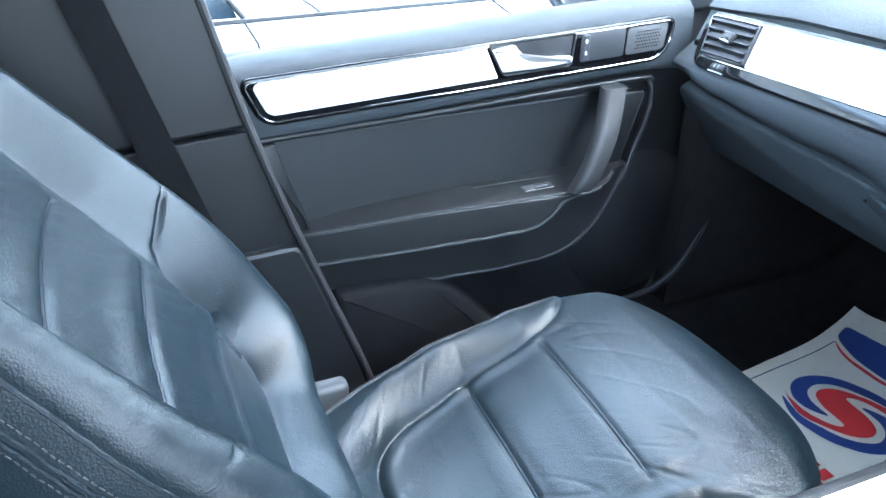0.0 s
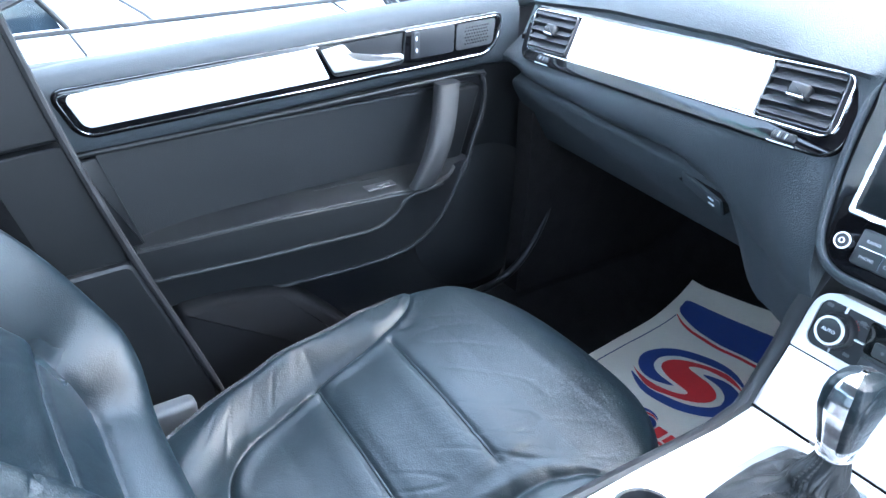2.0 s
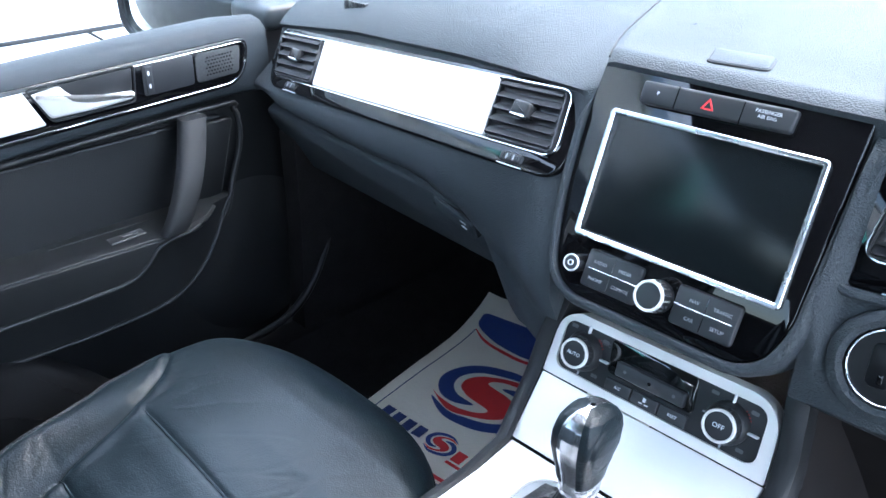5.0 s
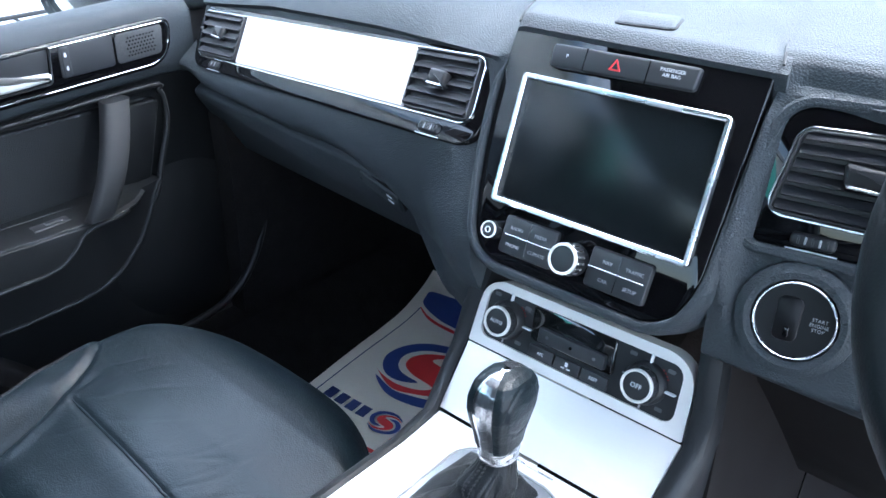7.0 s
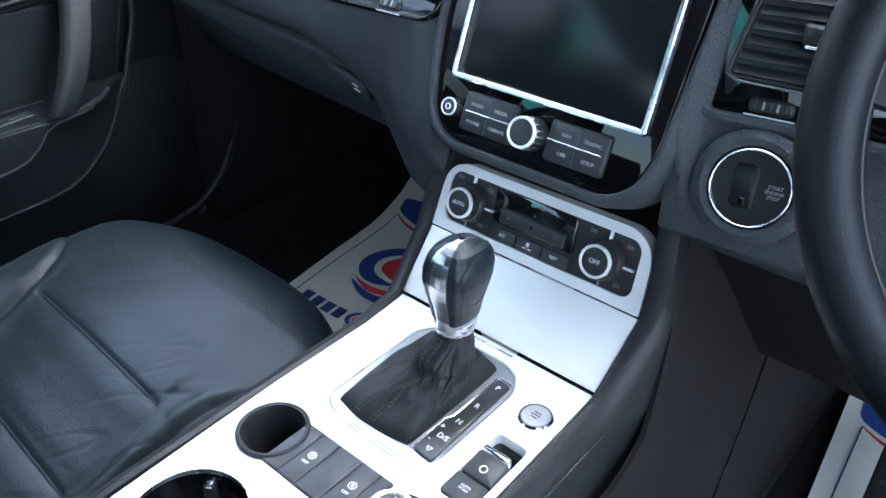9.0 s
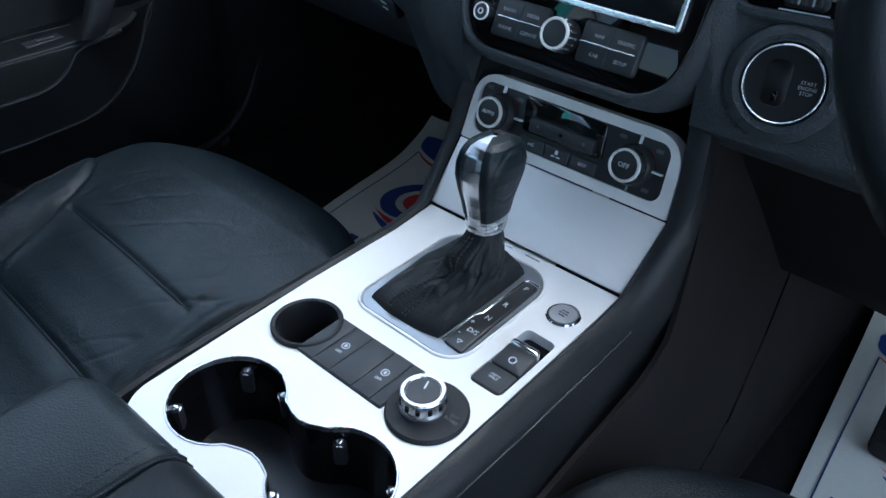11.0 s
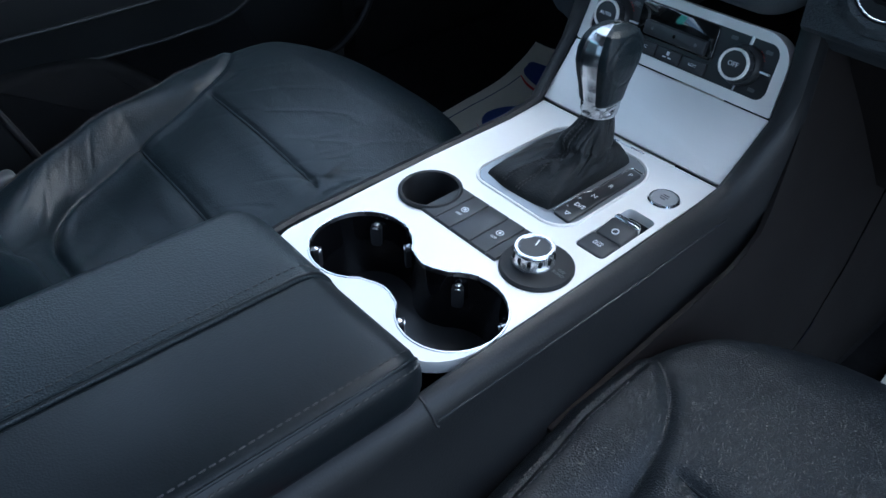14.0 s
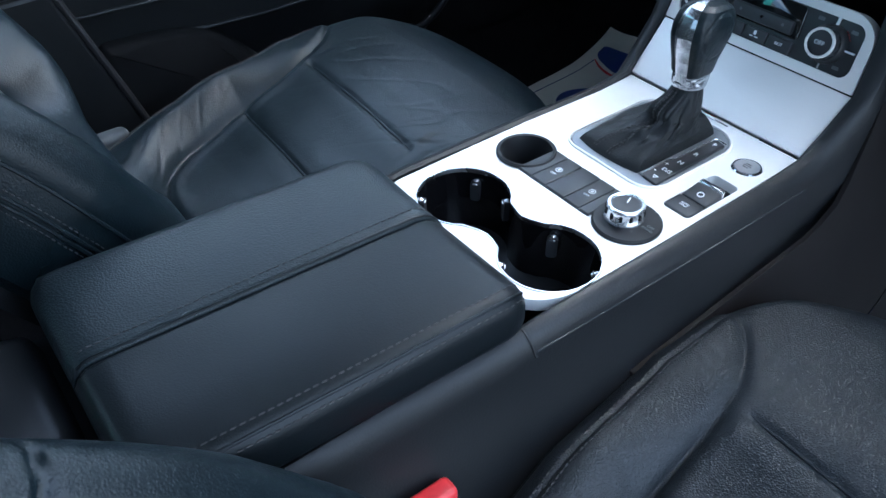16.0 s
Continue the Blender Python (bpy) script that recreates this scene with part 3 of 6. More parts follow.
part("door_seal", tube(arc([(-0.765, 0.262, 0.52), (-0.757, 0.240, 0.463), (-0.757, 0.221, 0.405), (-0.757, 0.186, 0.335), (-0.757, 0.14, 0.290), (-0.757, 0.07, 0.270), (-0.757, -0.12, 0.262)], 6), 0.007, 10), DOOR_PLASTIC, door)

strip_loop = rpoly([(-0.536, 0.668), (0.116, 0.690), (0.130, 0.760), (-0.566, 0.737)], [0.02, 0.03, 0.02, 0.02], 7)
trim = part("door_trim", prism(DF, strip_loop, -0.01, 0.004, 0.003), GLOSS, door, "gloss black trim strip")
part("chrome_frame", rim(DF, inset(strip_loop, 0.005), 0.0015, 0.003, 0.0056), CHROME, trim)
part("aluminium_inlay", prism(DF, rpoly([(-0.527, 0.684), (-0.186, 0.696), (-0.207, 0.743), (-0.547, 0.730)], [0.010, 0.003, 0.003, 0.012]), 0.003, 0.0075, 0.0015), ALU, trim, "brushed aluminium inlay")
part("handle_dish", prism(DF, rpoly([(-0.176, 0.699), (-0.066, 0.702), (-0.060, 0.750), (-0.200, 0.745)], 0.006), 0.0035, 0.0048, 0.001), SATIN, trim)
lever = rpoly([(-0.199, 0.739), (-0.180, 0.7025), (-0.110, 0.7035), (-0.0665, 0.7075), (-0.0635, 0.7165), (-0.100, 0.7190), (-0.132, 0.7215), (-0.150, 0.7290), (-0.160, 0.7430)], [0.004, 0.006, 0.01, 0.003, 0.003, 0.01, 0.012, 0.008, 0.004])
part("door_handle", prism(frame_at((-0.795, 0, 0), (0.06, 1, 0), Z), lever, 0.003, 0.019, 0.006), ALU, trim, "satin chrome door lever")
part("handle_frame", rim(DF, rpoly([(-0.178, 0.697), (-0.062, 0.700), (-0.056, 0.752), (-0.204, 0.747)], 0.006), 0.0025, 0.003, 0.007), SATIN, trim)
part("lock_panel", prism(DF, rpoly([(-0.048, 0.704), (0.030, 0.706), (0.032, 0.749), (-0.046, 0.748)], 0.004), 0.003, 0.006, 0.001), BUTTON, trim)
part("lock_button", prism(DF, rpoly([(-0.045, 0.706), (-0.034, 0.7062), (-0.033, 0.746), (-0.044, 0.7455)], 0.003), 0.006, 0.0085, 0.0015), BUTTON, trim)
for lz in (0.718, 0.736):
    part("lock_mark", prism(DF, rpoly(box2(-0.0395, lz, 0.003, 0.006), 0.001), 0.008, 0.0088, 0), WHITE, trim)
for i in range(9):
    for j in range(6):
        part("grille_hole", prism(DF, circle(0.052 + i * 0.0050 + (0.0025 if j % 2 else 0), 0.7150 + j * 0.0050 + i * 0.0002, 0.0012, 8), 0.0050, 0.0058, 0), GLOSS, trim)
part("tweeter_grille", prism(DF, rpoly([(0.034, 0.706), (0.105, 0.709), (0.111, 0.750), (0.036, 0.748)], 0.006), 0.003, 0.0055, 0.001),
     material("speaker cloth", (0.05, 0.052, 0.054), 0.7, grain=0.9, grain_size=0.0016, var=0.3, var_size=0.003), trim, "fine black tweeter grille")

# ---- dashboard ----
dash = thing("dashboard", (0.0, 0.40, 0.55), "black soft-touch dashboard with aluminium trim and vents", "dashboard")


def strip_line(x, top):
    """The edge of the gloss strip across the dashboard: y and z at x."""
    if top:
        return table(x, (-0.79, 0.187), (-0.60, 0.172), (-0.35, 0.128), (-0.118, 0.072)), table(x, (-0.79, 0.770), (-0.60, 0.792), (-0.35, 0.812), (-0.118, 0.826))
    return table(x, (-0.79, 0.131), (-0.60, 0.106), (-0.35, 0.071), (-0.118, 0.025)), table(x, (-0.79, 0.690), (-0.60, 0.708), (-0.35, 0.732), (-0.118, 0.748))


def dash_section(x):
    yt, zt = strip_line(x, True)
    yb, zb = strip_line(x, False)
    col = smooth(-0.33, -0.23, x)
    zf = table(x, (-0.79, 0.668), (-0.50, 0.667), (-0.40, 0.674), (-0.34, 0.671), (-0.29, 0.658), (-0.26, 0.635), (-0.22, 0.612), (-0.1, 0.610))
    end = smooth(-0.70, -0.79, x)
    yf = mix(yb - 0.006, yb + 0.014, col) + 0.02 * end
    ym, zm = (yt + yb) / 2 + 0.012, (zt + zb) / 2 - 0.012
    back = mix(1.0, 0.35, col)
    pts = [(0.84, 0.80), (0.84, 0.835), (0.60, 0.868), (0.40, 0.872 - 0.02 * end), (mix(yt, 0.40, 0.45), zt + 0.052 - 0.012 * end), (yt + 0.035, zt + 0.026), (yt + 0.008, zt + 0.007), (yt, zt - 0.002),
           (yt + 0.006, zt - 0.008), (ym, zm), (yb + 0.006, zb + 0.004), (yb, zb - 0.001), (mix(yb, yf, 0.3) - 0.005, mix(zb, zf, 0.25)), (mix(yb, yf, 0.6) - 0.005, mix(zb, zf, 0.55)), (yf - 0.001, mix(zb, zf, 0.80)), (yf + 0.006, zf),
           (yf + 0.018, zf - 0.008), (yf + mix(0.036, 0.020, col), zf - mix(0.014, 0.020, col)), (yf + 0.06 * back, zf - 0.045), (yf + 0.10 * back, zf - 0.085), (0.30, 0.53), (0.84, 0.50)]
    # the pad dips a little under the centre hood
    dip = 0.013 * smooth(-0.32, -0.20, x)
    for i in range(2, 7):
        pts[i] = (pts[i][0], pts[i][1] - dip * (1 if i < 6 else 0.4))
    # the pad flows into the surround of the centre display
    for i in range(6, 20):
        y, z = pts[i]
        w = mix(smooth(-0.22, -0.124, x), smooth(-0.160, -0.126, x), smooth(0.67, 0.76, z))
        pts[i] = (mix(y, table(z, (0.52, 0.066), (0.56, 0.051), (0.59, 0.034), (0.62, 0.016), (0.645, 0.007), (0.665, 0.004), (0.86, 0.0945)), w), z)
    return [Vector((x, y, z)) for y, z in pts]


xs = steps(-0.795, -0.70, 6)[:-1] + steps(-0.70, -0.36, 10)[:-1] + steps(-0.36, -0.22, 12)[:-1] + steps(-0.22, -0.116, 20)
part("passenger_pad", loft([dash_section(x) for x in xs]), PAD, dash)


def hood_right(y):
    """Where the driver's pad laps over the hood."""
    return table(y, (0.088, 0.1125), (0.127, 0.099), (0.194, 0.083), (0.36, 0.052), (0.60, 0.03), (0.84, 0.02))


def driver_pad(s, t):
    """The driver's pad: from the windscreen to its rolled edge, then down beside the display and round the vent."""
    rows = ((0.84, 0.80), (0.84, 0.838), (0.60, 0.876), (0.40, 0.8765), (0.30, 0.8745), (0.22, 0.8715), (0.14, 0.867), (0.108, 0.8635), (0.097, 0.8585), (0.091, 0.852), (0.087, 0.843),
            (0.0, 0.82), (0.0, 0.79), (0.0, 0.76), (0.0, 0.73), (0.0, 0.70), (0.0, 0.675), (0.0, 0.655), (0.0, 0.640), (0.048, 0.622), (0.062, 0.610), (0.09, 0.602), (0.14, 0.60), (0.30, 0.56), (0.84, 0.52))
    f = t * (len(rows) - 1)
    i = min(int(f), len(rows) - 2)
    (y0, z0), (y1, z1) = rows[i], rows[i + 1]
    y, z = mix(y0, y1, f - i), mix(z0, z1, f - i)
    x = mix(hood_right(y) if f < 10 else 0.1125, 0.795, s ** 1.5)
    k = smooth(0.25, 0.34, x)
    side = smooth(0.1125, 0.132, x)
    if 10 < f < 19:
        front = 0.4663 * (z - 0.665) - 0.002
        panel = 0.048 + 0.172 * (min(x, 0.30) - 0.17) + 0.3495 * (z - 0.69) - 0.006
        y = max(mix(front, panel, side), 0.024)
        y = mix(y, 0.087, smooth(11, 10, f)) if f < 11 else mix(y, 0.048, smooth(18, 19, f)) if f > 18 else y
    elif f <= 10:
        y += 0.010 * side * smooth(6, 10, f)
        z += 0.06 * k * smooth(2, 4, f)
    return Vector((x, y, z))


part("driver_pad", sheet(driver_pad, steps(0, 1, 60), steps(0, 1, 92)), PAD, dash)
part("lower_cover", sheet(lambda x, v: Vector((x, mix(0.075, 0.20, v), mix(0.612, 0.42, v) - 0.02 * smooth(0.2, 0.5, x))), steps(0.14, 0.78, 16), steps(0, 1, 6), (0, 0.02, -0.01)), PLASTIC_BROWN, dash, "warm grey lower dash cover")

FF = frame_at((0, 0, 0.665), X, (0, 0.4226, 0.9063))
# hood over the centre
def hood(u, v):
    y = mix(0.0845, 0.60, v)
    left = table(y, (0.0845, 0.1255), (0.102, 0.133), (0.135, 0.149), (0.168, 0.163), (0.25, 0.190), (0.36, 0.225), (0.60, 0.27))
    x = mix(-left, hood_right(y) + 0.006, (u + 1) / 2)
    z = 0.8525 + 0.0085 * math.sin(min(v / 0.035, 1) * math.pi / 2) + 0.009 * smooth(0.02, 0.6, v)
    edge = 0.002 * smooth(0.93, 0.985, -u) + 0.006 * smooth(0.985, 1.0, -u)
    return Vector((x, y, z - edge))


part("centre_hood", sheet(hood, [-1, -0.992, -0.984, -0.975, -0.96, -0.93, -0.88] + steps(-0.8, 0.8, 10) + [0.88, 0.93, 0.96, 0.975, 0.984, 0.992, 1], [0, 0.004, 0.009, 0.015, 0.022, 0.03, 0.04, 0.06, 0.12, 0.18, 0.25, 0.35, 0.5, 0.7, 1.0], (0, 0.004, -0.03)), PAD, dash, "grained hood over the centre display")
COVER = [(-0.041, 0.110), (0.010, 0.117), (-0.003, 0.160), (-0.057, 0.153)]
part("sensor_cover", prism(frame_at((0, 0, 0.8618), X, Y), rpoly(COVER, 0.006), -0.012, 0.0018, 0.0012), PAD, dash)

part("hood_seam", tube([hood(-0.985, v) + Vector((0, 0, 0.0004)) for v in steps(0.01, 0.9, 50)], 0.0011, 6), RUBBER, dash)
part("hood_seam", tube([Vector((hood_right(y) + 0.0005, y, hood(0.97, (y - 0.0845) / 0.5155).z + 0.0012)) for y in steps(0.09, 0.5, 50)], 0.0011, 6), RUBBER, dash)
part("cover_gap", rim(frame_at((0, 0, 0.8618), X, Y), inset(rpoly(COVER, 0.006), -0.0014), 0.0014, -0.006, 0.0008), RUBBER, dash)

# gloss panel with vents on the passenger side
SF = frame_at((-0.4958, 0.1136, 0.7548), (0.9863, -0.1269, 0.105), (0.0, 0.6377, 0.7703))
black_loop = rpoly([(-0.248, -0.040), (0.373, -0.060), (0.352, 0.036), (-0.296, 0.055)], [0.02, 0.03, 0.03, 0.03], 7)
panel = part("trim_panel", prism(SF, black_loop, -0.03, 0.0, 0.002), GLOSS, dash, "gloss black trim panel")
chrome_loop = rpoly([(-0.236, -0.0265), (0.358, -0.0395), (0.341, 0.0315), (-0.277, 0.0458)], [0.012, 0.018, 0.012, 0.012], 7)
part("chrome_frame", rim(SF, chrome_loop, 0.0021, -0.002, 0.0034), CHROME, panel)
part("aluminium_inlay", prism(SF, rpoly([(-0.119, -0.0262), (0.250, -0.0345), (0.232, 0.0312), (-0.1425, 0.0400)], 0.002), -0.002, 0.0045, 0.0012), ALU, panel, "brushed aluminium inlay")


def vent(f, corners, parent, count, tab):
    """A louvred air vent between four corners of the frame f."""
    a, b, c, d = [Vector(p) for p in corners]
    hole = rpoly([a, b, c, d], 0.006)
    v = part("air_vent", prism(f, hole, -0.002, 0.0012, 0.0), SATIN, parent)
    part("vent_frame", rim(f, hole, 0.0022, 0.0, 0.007), SATIN, v)
    for i in range(count):
        k = (i + 0.6) / count
        p, q = a.lerp(d, k), b.lerp(c, k)
        w = (d - a).length / count
        p, q = p + (q - p) * 0.03, q - (q - p) * 0.03
        bm = bmesh.new()
        loft([[f @ Vector((e.x, e.y + w * s, h)) for s, h in ((-0.33, 0.0075), (-0.28, 0.0088), (0.32, 0.0042), (0.36, 0.0022), (0.20, 0.0015))] for e in (p, p.lerp(q, 0.5), q)], bm=bm)
        part("slat", bm, VENT_PLASTIC, v)
    t = a.lerp(c, 0.5) + Vector((0, 0.001))
    tb = part("vent_tab", prism(f, rpoly([(t.x - tab / 2, t.y - 0.006), (t.x + tab / 2, t.y - 0.008), (t.x + tab / 2 - 0.002, t.y + 0.008), (t.x - tab / 2 - 0.002, t.y + 0.010)], 0.003), 0.004, 0.0145, 0.003), PLASTIC, v)
    part("tab_edge", prism(f, rpoly([(t.x - tab / 2 + 0.002, t.y - 0.0075), (t.x + tab / 2 - 0.002, t.y - 0.009), (t.x + tab / 2 - 0.002, t.y - 0.0065), (t.x - tab / 2 + 0.002, t.y - 0.005)], 0.001), 0.010, 0.0150, 0.0006), SATIN_CHROME, tb)
    return v


def thumb_wheel(f, x, y, parent, ang=0.0):
    g = f @ Matrix.Translation((x, y, 0)) @ pose(0, 0, 0, 0, 0, ang)
    w = part("thumb_wheel", prism(g, rpoly(box2(0, 0, 0.032, 0.011), 0.004), -0.001, 0.0035, 0.0025), SATIN, parent)
    for i in range(5):
        part("rib", prism(g, rpoly(box2(-0.010 + i * 0.005, 0, 0.0016, 0.006), 0.0006), 0.003, 0.0044, 0.0004), GREY_PRINT if i % 2 else BUTTON, w)
    part("mark", prism(g, rpoly(box2(0, -0.0078, 0.036, 0.0010), 0.0004), -0.001, 0.0012, 0), WHITE, w)


vent(SF, [(0.253, -0.034), (0.352, -0.036), (0.337, 0.0290), (0.240, 0.0310)], panel, 5, 0.026)
vent(SF, [(-0.232, -0.0235), (-0.1235, -0.0258), (-0.1465, 0.0395), (-0.268, 0.0425)], panel, 5, 0.026)
thumb_wheel(SF, 0.302, -0.0485, panel, -1.5)
thumb_wheel(SF, -0.178, -0.0345, panel, -1.5)
for i, w in enumerate((0.006, 0.004, 0.006, 0.006, 0.006, 0.005)):
    part("airbag_mark", block((-0.655 + i * 0.0085, 0.205, 0.8), (-0.655 + i * 0.0085 + w, 0.211, 0.8195), 0.0004), BUTTON, dash)

# glovebox
latch_f = frame_at((-0.335, 0.1015, 0.6285), (0.985, -0.10, -0.16), (0, -0.45, 1))
glove = part("glovebox_lid", prism(frame_at((-0.47, 0.137, 0.60), (1, -0.10, 0), (0, -0.60, 1)), rpoly([(-0.315, -0.07), (0.20, -0.060), (0.225, 0.0), (0.20, 0.035), (0.13, 0.058), (-0.315, 0.060)], 0.02), -0.04, 0.004, 0.006), PAD, dash)
part("latch_dish", prism(latch_f, rpoly([(-0.045, -0.014), (0.045, -0.020), (0.045, 0.010), (-0.030, 0.014)], 0.006), -0.01, 0.002, 0.0008), FELT, glove)
part("latch", prism(latch_f, rpoly([(-0.030, -0.010), (0.043, -0.018), (0.043, 0.008), (-0.028, 0.012)], 0.003), -0.002, 0.0060, 0.0015), PAD, glove, "glovebox latch")
for dz in (-0.006, 0.003):
    part("latch_mark", prism(latch_f, rpoly(box2(0.026, dz - 0.001, 0.010, 0.003), 0.001), 0.005, 0.0066, 0), WHITE, glove)

# ---- infotainment unit ----
unit = thing("infotainment_unit", (0, 0.03, 0.67), "gloss black infotainment unit with a dark touch screen", "car stereo")
face_loop = rpoly([(-0.088, -0.003), (0.086, -0.003), (0.107, 0.030), (0.1095, 0.2085), (-0.1265, 0.2045), (-0.1285, 0.150), (-0.1225, 0.070), (-0.108, 0.012)], [0.025, 0.03, 0.04, 0.004, 0.004, 0.03, 0.04, 0.02], 7)
part("face", prism(FF, face_loop, -0.05, 0.0, 0.002), GLOSS, unit)
scr_loop = rpoly([(-0.0985, 0.050), (0.0945, 0.050), (0.0915, 0.1685), (-0.1020, 0.1665)], 0.004)
scr = part("screen", prism(FF, rpoly([(-0.0945, 0.053), (0.0910, 0.053), (0.0885, 0.1655), (-0.0985, 0.1635)], 0.002, 2), -0.001, 0.0035, 0.0005), SCREEN, unit, "dark touch screen")
part("screen_frame", rim(FF, scr_loop, 0.0048, -0.002, 0.0070), SATIN_CHROME, unit, "satin chrome screen frame")


def surround_ring(out, h, bm):
    """The face's outline moved outward, less so under the hood."""
    base = [Vector(p) for p in face_loop]
    near, far = base, inset(base, -out)
    return [bm.verts.new(FF @ Vector((*a.lerp(b, 1 - smooth(0.14, 0.19, a.y)), h - 0.012 * smooth(0.15, 0.195, a.y)))) for a, b in zip(near, far)]


bm = bmesh.new()
bridge(bm, [surround_ring(d, h, bm) for d, h in ((0.012, -0.045), (0.0115, -0.012), (0.0100, -0.003), (0.0070, 0.0030), (0.0040, 0.0045), (0.0015, 0.0040), (0.0004, 0.0020), (0.0004, -0.003))])
part("surround", bm, PAD, unit, "grained soft-touch surround")
row = part("switch_panel", prism(FF, rpoly([(-0.079, 0.176), (0.055, 0.180), (0.056, 0.199), (-0.080, 0.196)], 0.003), -0.001, 0.006, 0.002), BUTTON, unit)
for bx in (-0.0455, 0.013):
    part("gap", prism(FF, rpoly(box2(bx, 0.187, 0.0008, 0.019), 0), 0.0055, 0.0062, 0), GLOSS, row)
part("hazard_mark", rim(FF @ Matrix.Translation((-0.016, 0.1875, 0)), rpoly([(-0.006, -0.0045), (0.006, -0.0045), (0, 0.0055)], 0.0008), 0.0014, 0.0055, 0.0066, None, False), RED, row)
writing("PASSENGER\nAIR BAG", FF @ Matrix.Translation((0, 0, 0.006)), 0.034, 0.190, 0.0042, row)
writing("P", FF @ Matrix.Translation((0, 0, 0.006)), -0.063, 0.187, 0.0045, row)


def knob(f, x, y, r, h, parent, ribs=18, name="knob", face=None):
    """A turned knob: dark ribbed side, a thin bright ring round a dark face."""
    g = f @ Matrix.Translation((x, y, 0))
    k = part(name, lathe(g, [(r * 1.06, -0.001), (r * 1.04, h * 0.2), (r, h * 0.3), (r * 0.98, h * 0.90), (r * 0.80, h * 0.91), (0.0005, h * 0.90)], 36), SATIN if ribs else SATIN_CHROME, parent)
    part("knob_ring", lathe(g, [(r * 0.985, h * 0.84), (r * 0.99, h * 0.94), (r * 0.96, h), (r * 0.86, h), (r * 0.82, h * 0.95), (r * 0.81, h * 0.90)], 40, caps=False), ALU, k)
    part("knob_face", lathe(g, [(r * 0.82, h * 0.90), (r * 0.81, h * 0.945), (r * 0.72, h * 0.96), (0.0005, h * 0.95)], 32), face or BUTTON, k)
    for i in range(ribs):
        a = 2 * math.pi * i / ribs
        part("rib", prism(g @ pose(r * math.cos(a), r * math.sin(a), 0, 0, 0, math.degrees(a)), rpoly(box2(0, 0, 0.0012, r * 0.14), 0.0003), h * 0.3, h * 0.80, 0.0004), SATIN_CHROME if name == "rotary_knob" else BUTTON, k)
    return k


for cx, names in ((-0.049, (("RADIO", -0.0135, 0.006), ("MEDIA", 0.012, 0.006), ("PHONE", -0.0135, -0.0095), ("CLIMATE", 0.012, -0.0095))),
                  (0.041, (("NAV", -0.011, 0.006), ("TRAFFIC", 0.014, 0.006), ("CAR", -0.011, -0.0095), ("SETUP", 0.014, -0.0095)))):
    keys = part("key_pad", prism(FF, rpoly(box2(cx, 0.0255, 0.056, 0.034), 0.003), -0.001, 0.0045, 0.0015), BUTTON, unit)
    part("key_line", prism(FF, rpoly(box2(cx + (0.002 if cx < 0 else -0.002), 0.0255, 0.052, 0.0014), 0.0006), 0.004, 0.0056, 0.0005), CHROME, keys)
    part("key_gap", prism(FF, rpoly(box2(cx, 0.0255, 0.0006, 0.030), 0), 0.004, 0.0047, 0), GLOSS, keys)
    for word, dx, dy in names:
        writing(word, FF @ Matrix.Translation((0, 0, 0.0045)), cx + dx, 0.0262 + dy, 0.0044, keys, GREY_PRINT)
knob(FF, -0.087, 0.0245, 0.0080, 0.013, unit, 0)
part("power_ring", rim(FF @ Matrix.Translation((-0.087, 0.0245, 0)), circle(0, 0, 0.0028, 20), 0.0008, 0.012, 0.0136, None, False), WHITE, unit)
knob(FF, -0.003, 0.0245, 0.0135, 0.021, unit, 16, "rotary_knob", SATIN)

# ---- climate control ----
CF = frame_at((0, 0.0085, 0.556), X, (0, 0.0245, 0.063))
clim = thing("climate_control", (0, 0.015, 0.56), "black climate control panel in an aluminium surround", "climate control")
outer = rpoly([(-0.117, -0.001), (0.116, -0.001), (0.111, 0.070), (-0.113, 0.068)], [0.002, 0.002, 0.026, 0.022], 8)
inner = rpoly([(-0.1065, 0.009), (0.1035, 0.009), (0.101, 0.0605), (-0.106, 0.0595)], 0.010, 6)
part("surround", holed(CF, outer, [inner], -0.02, 0.0), ALU, clim, "aluminium surround")
part("panel", prism(CF, inner, -0.02, -0.003, 0.0), SATIN, clim)
disp = part("display", prism(CF, rpoly([(-0.050, 0.026), (0.040, 0.026), (0.036, 0.0595), (-0.054, 0.0595)], 0.004), -0.004, -0.001, 0.001), DISPLAY, clim)
bar = part("rocker_bar", prism(CF, rpoly([(-0.040, 0.0285), (0.032, 0.0285), (0.031, 0.0425), (-0.041, 0.0425)], 0.002), -0.002, 0.004, 0.0015), BUTTON, clim)
for bx in (-0.03, -0.004, 0.021):
    part("bar_mark", prism(CF, circle(bx, 0.0355, 0.0017, 12), 0.003, 0.0042, 0), FAINT_PRINT if bx != -0.004 else GLOSS, bar)
for i, word in enumerate(("A/C", "", "REST")):
    kx = -0.034 + i * 0.029
    key = part("key", prism(CF, rpoly(box2(kx, 0.0165, 0.0275, 0.0125), 0.001), -0.004, 0.0005, 0.0008), BUTTON, clim)
    if word:
        writing(word, CF @ Matrix.Translation((0, 0, 0.0005)), kx, 0.0168, 0.0042, key)
    else:
        for dx, dz, w, h in ((0, 0.002, 0.003, 0.004), (-0.003, -0.002, 0.004, 0.0012), (0.003, -0.002, 0.004, 0.0012)):
            part("key_mark", prism(CF, rpoly(box2(kx + dx, 0.0165 + dz, w, h), 0.0004), 0.0, 0.0009, 0), WHITE, key)
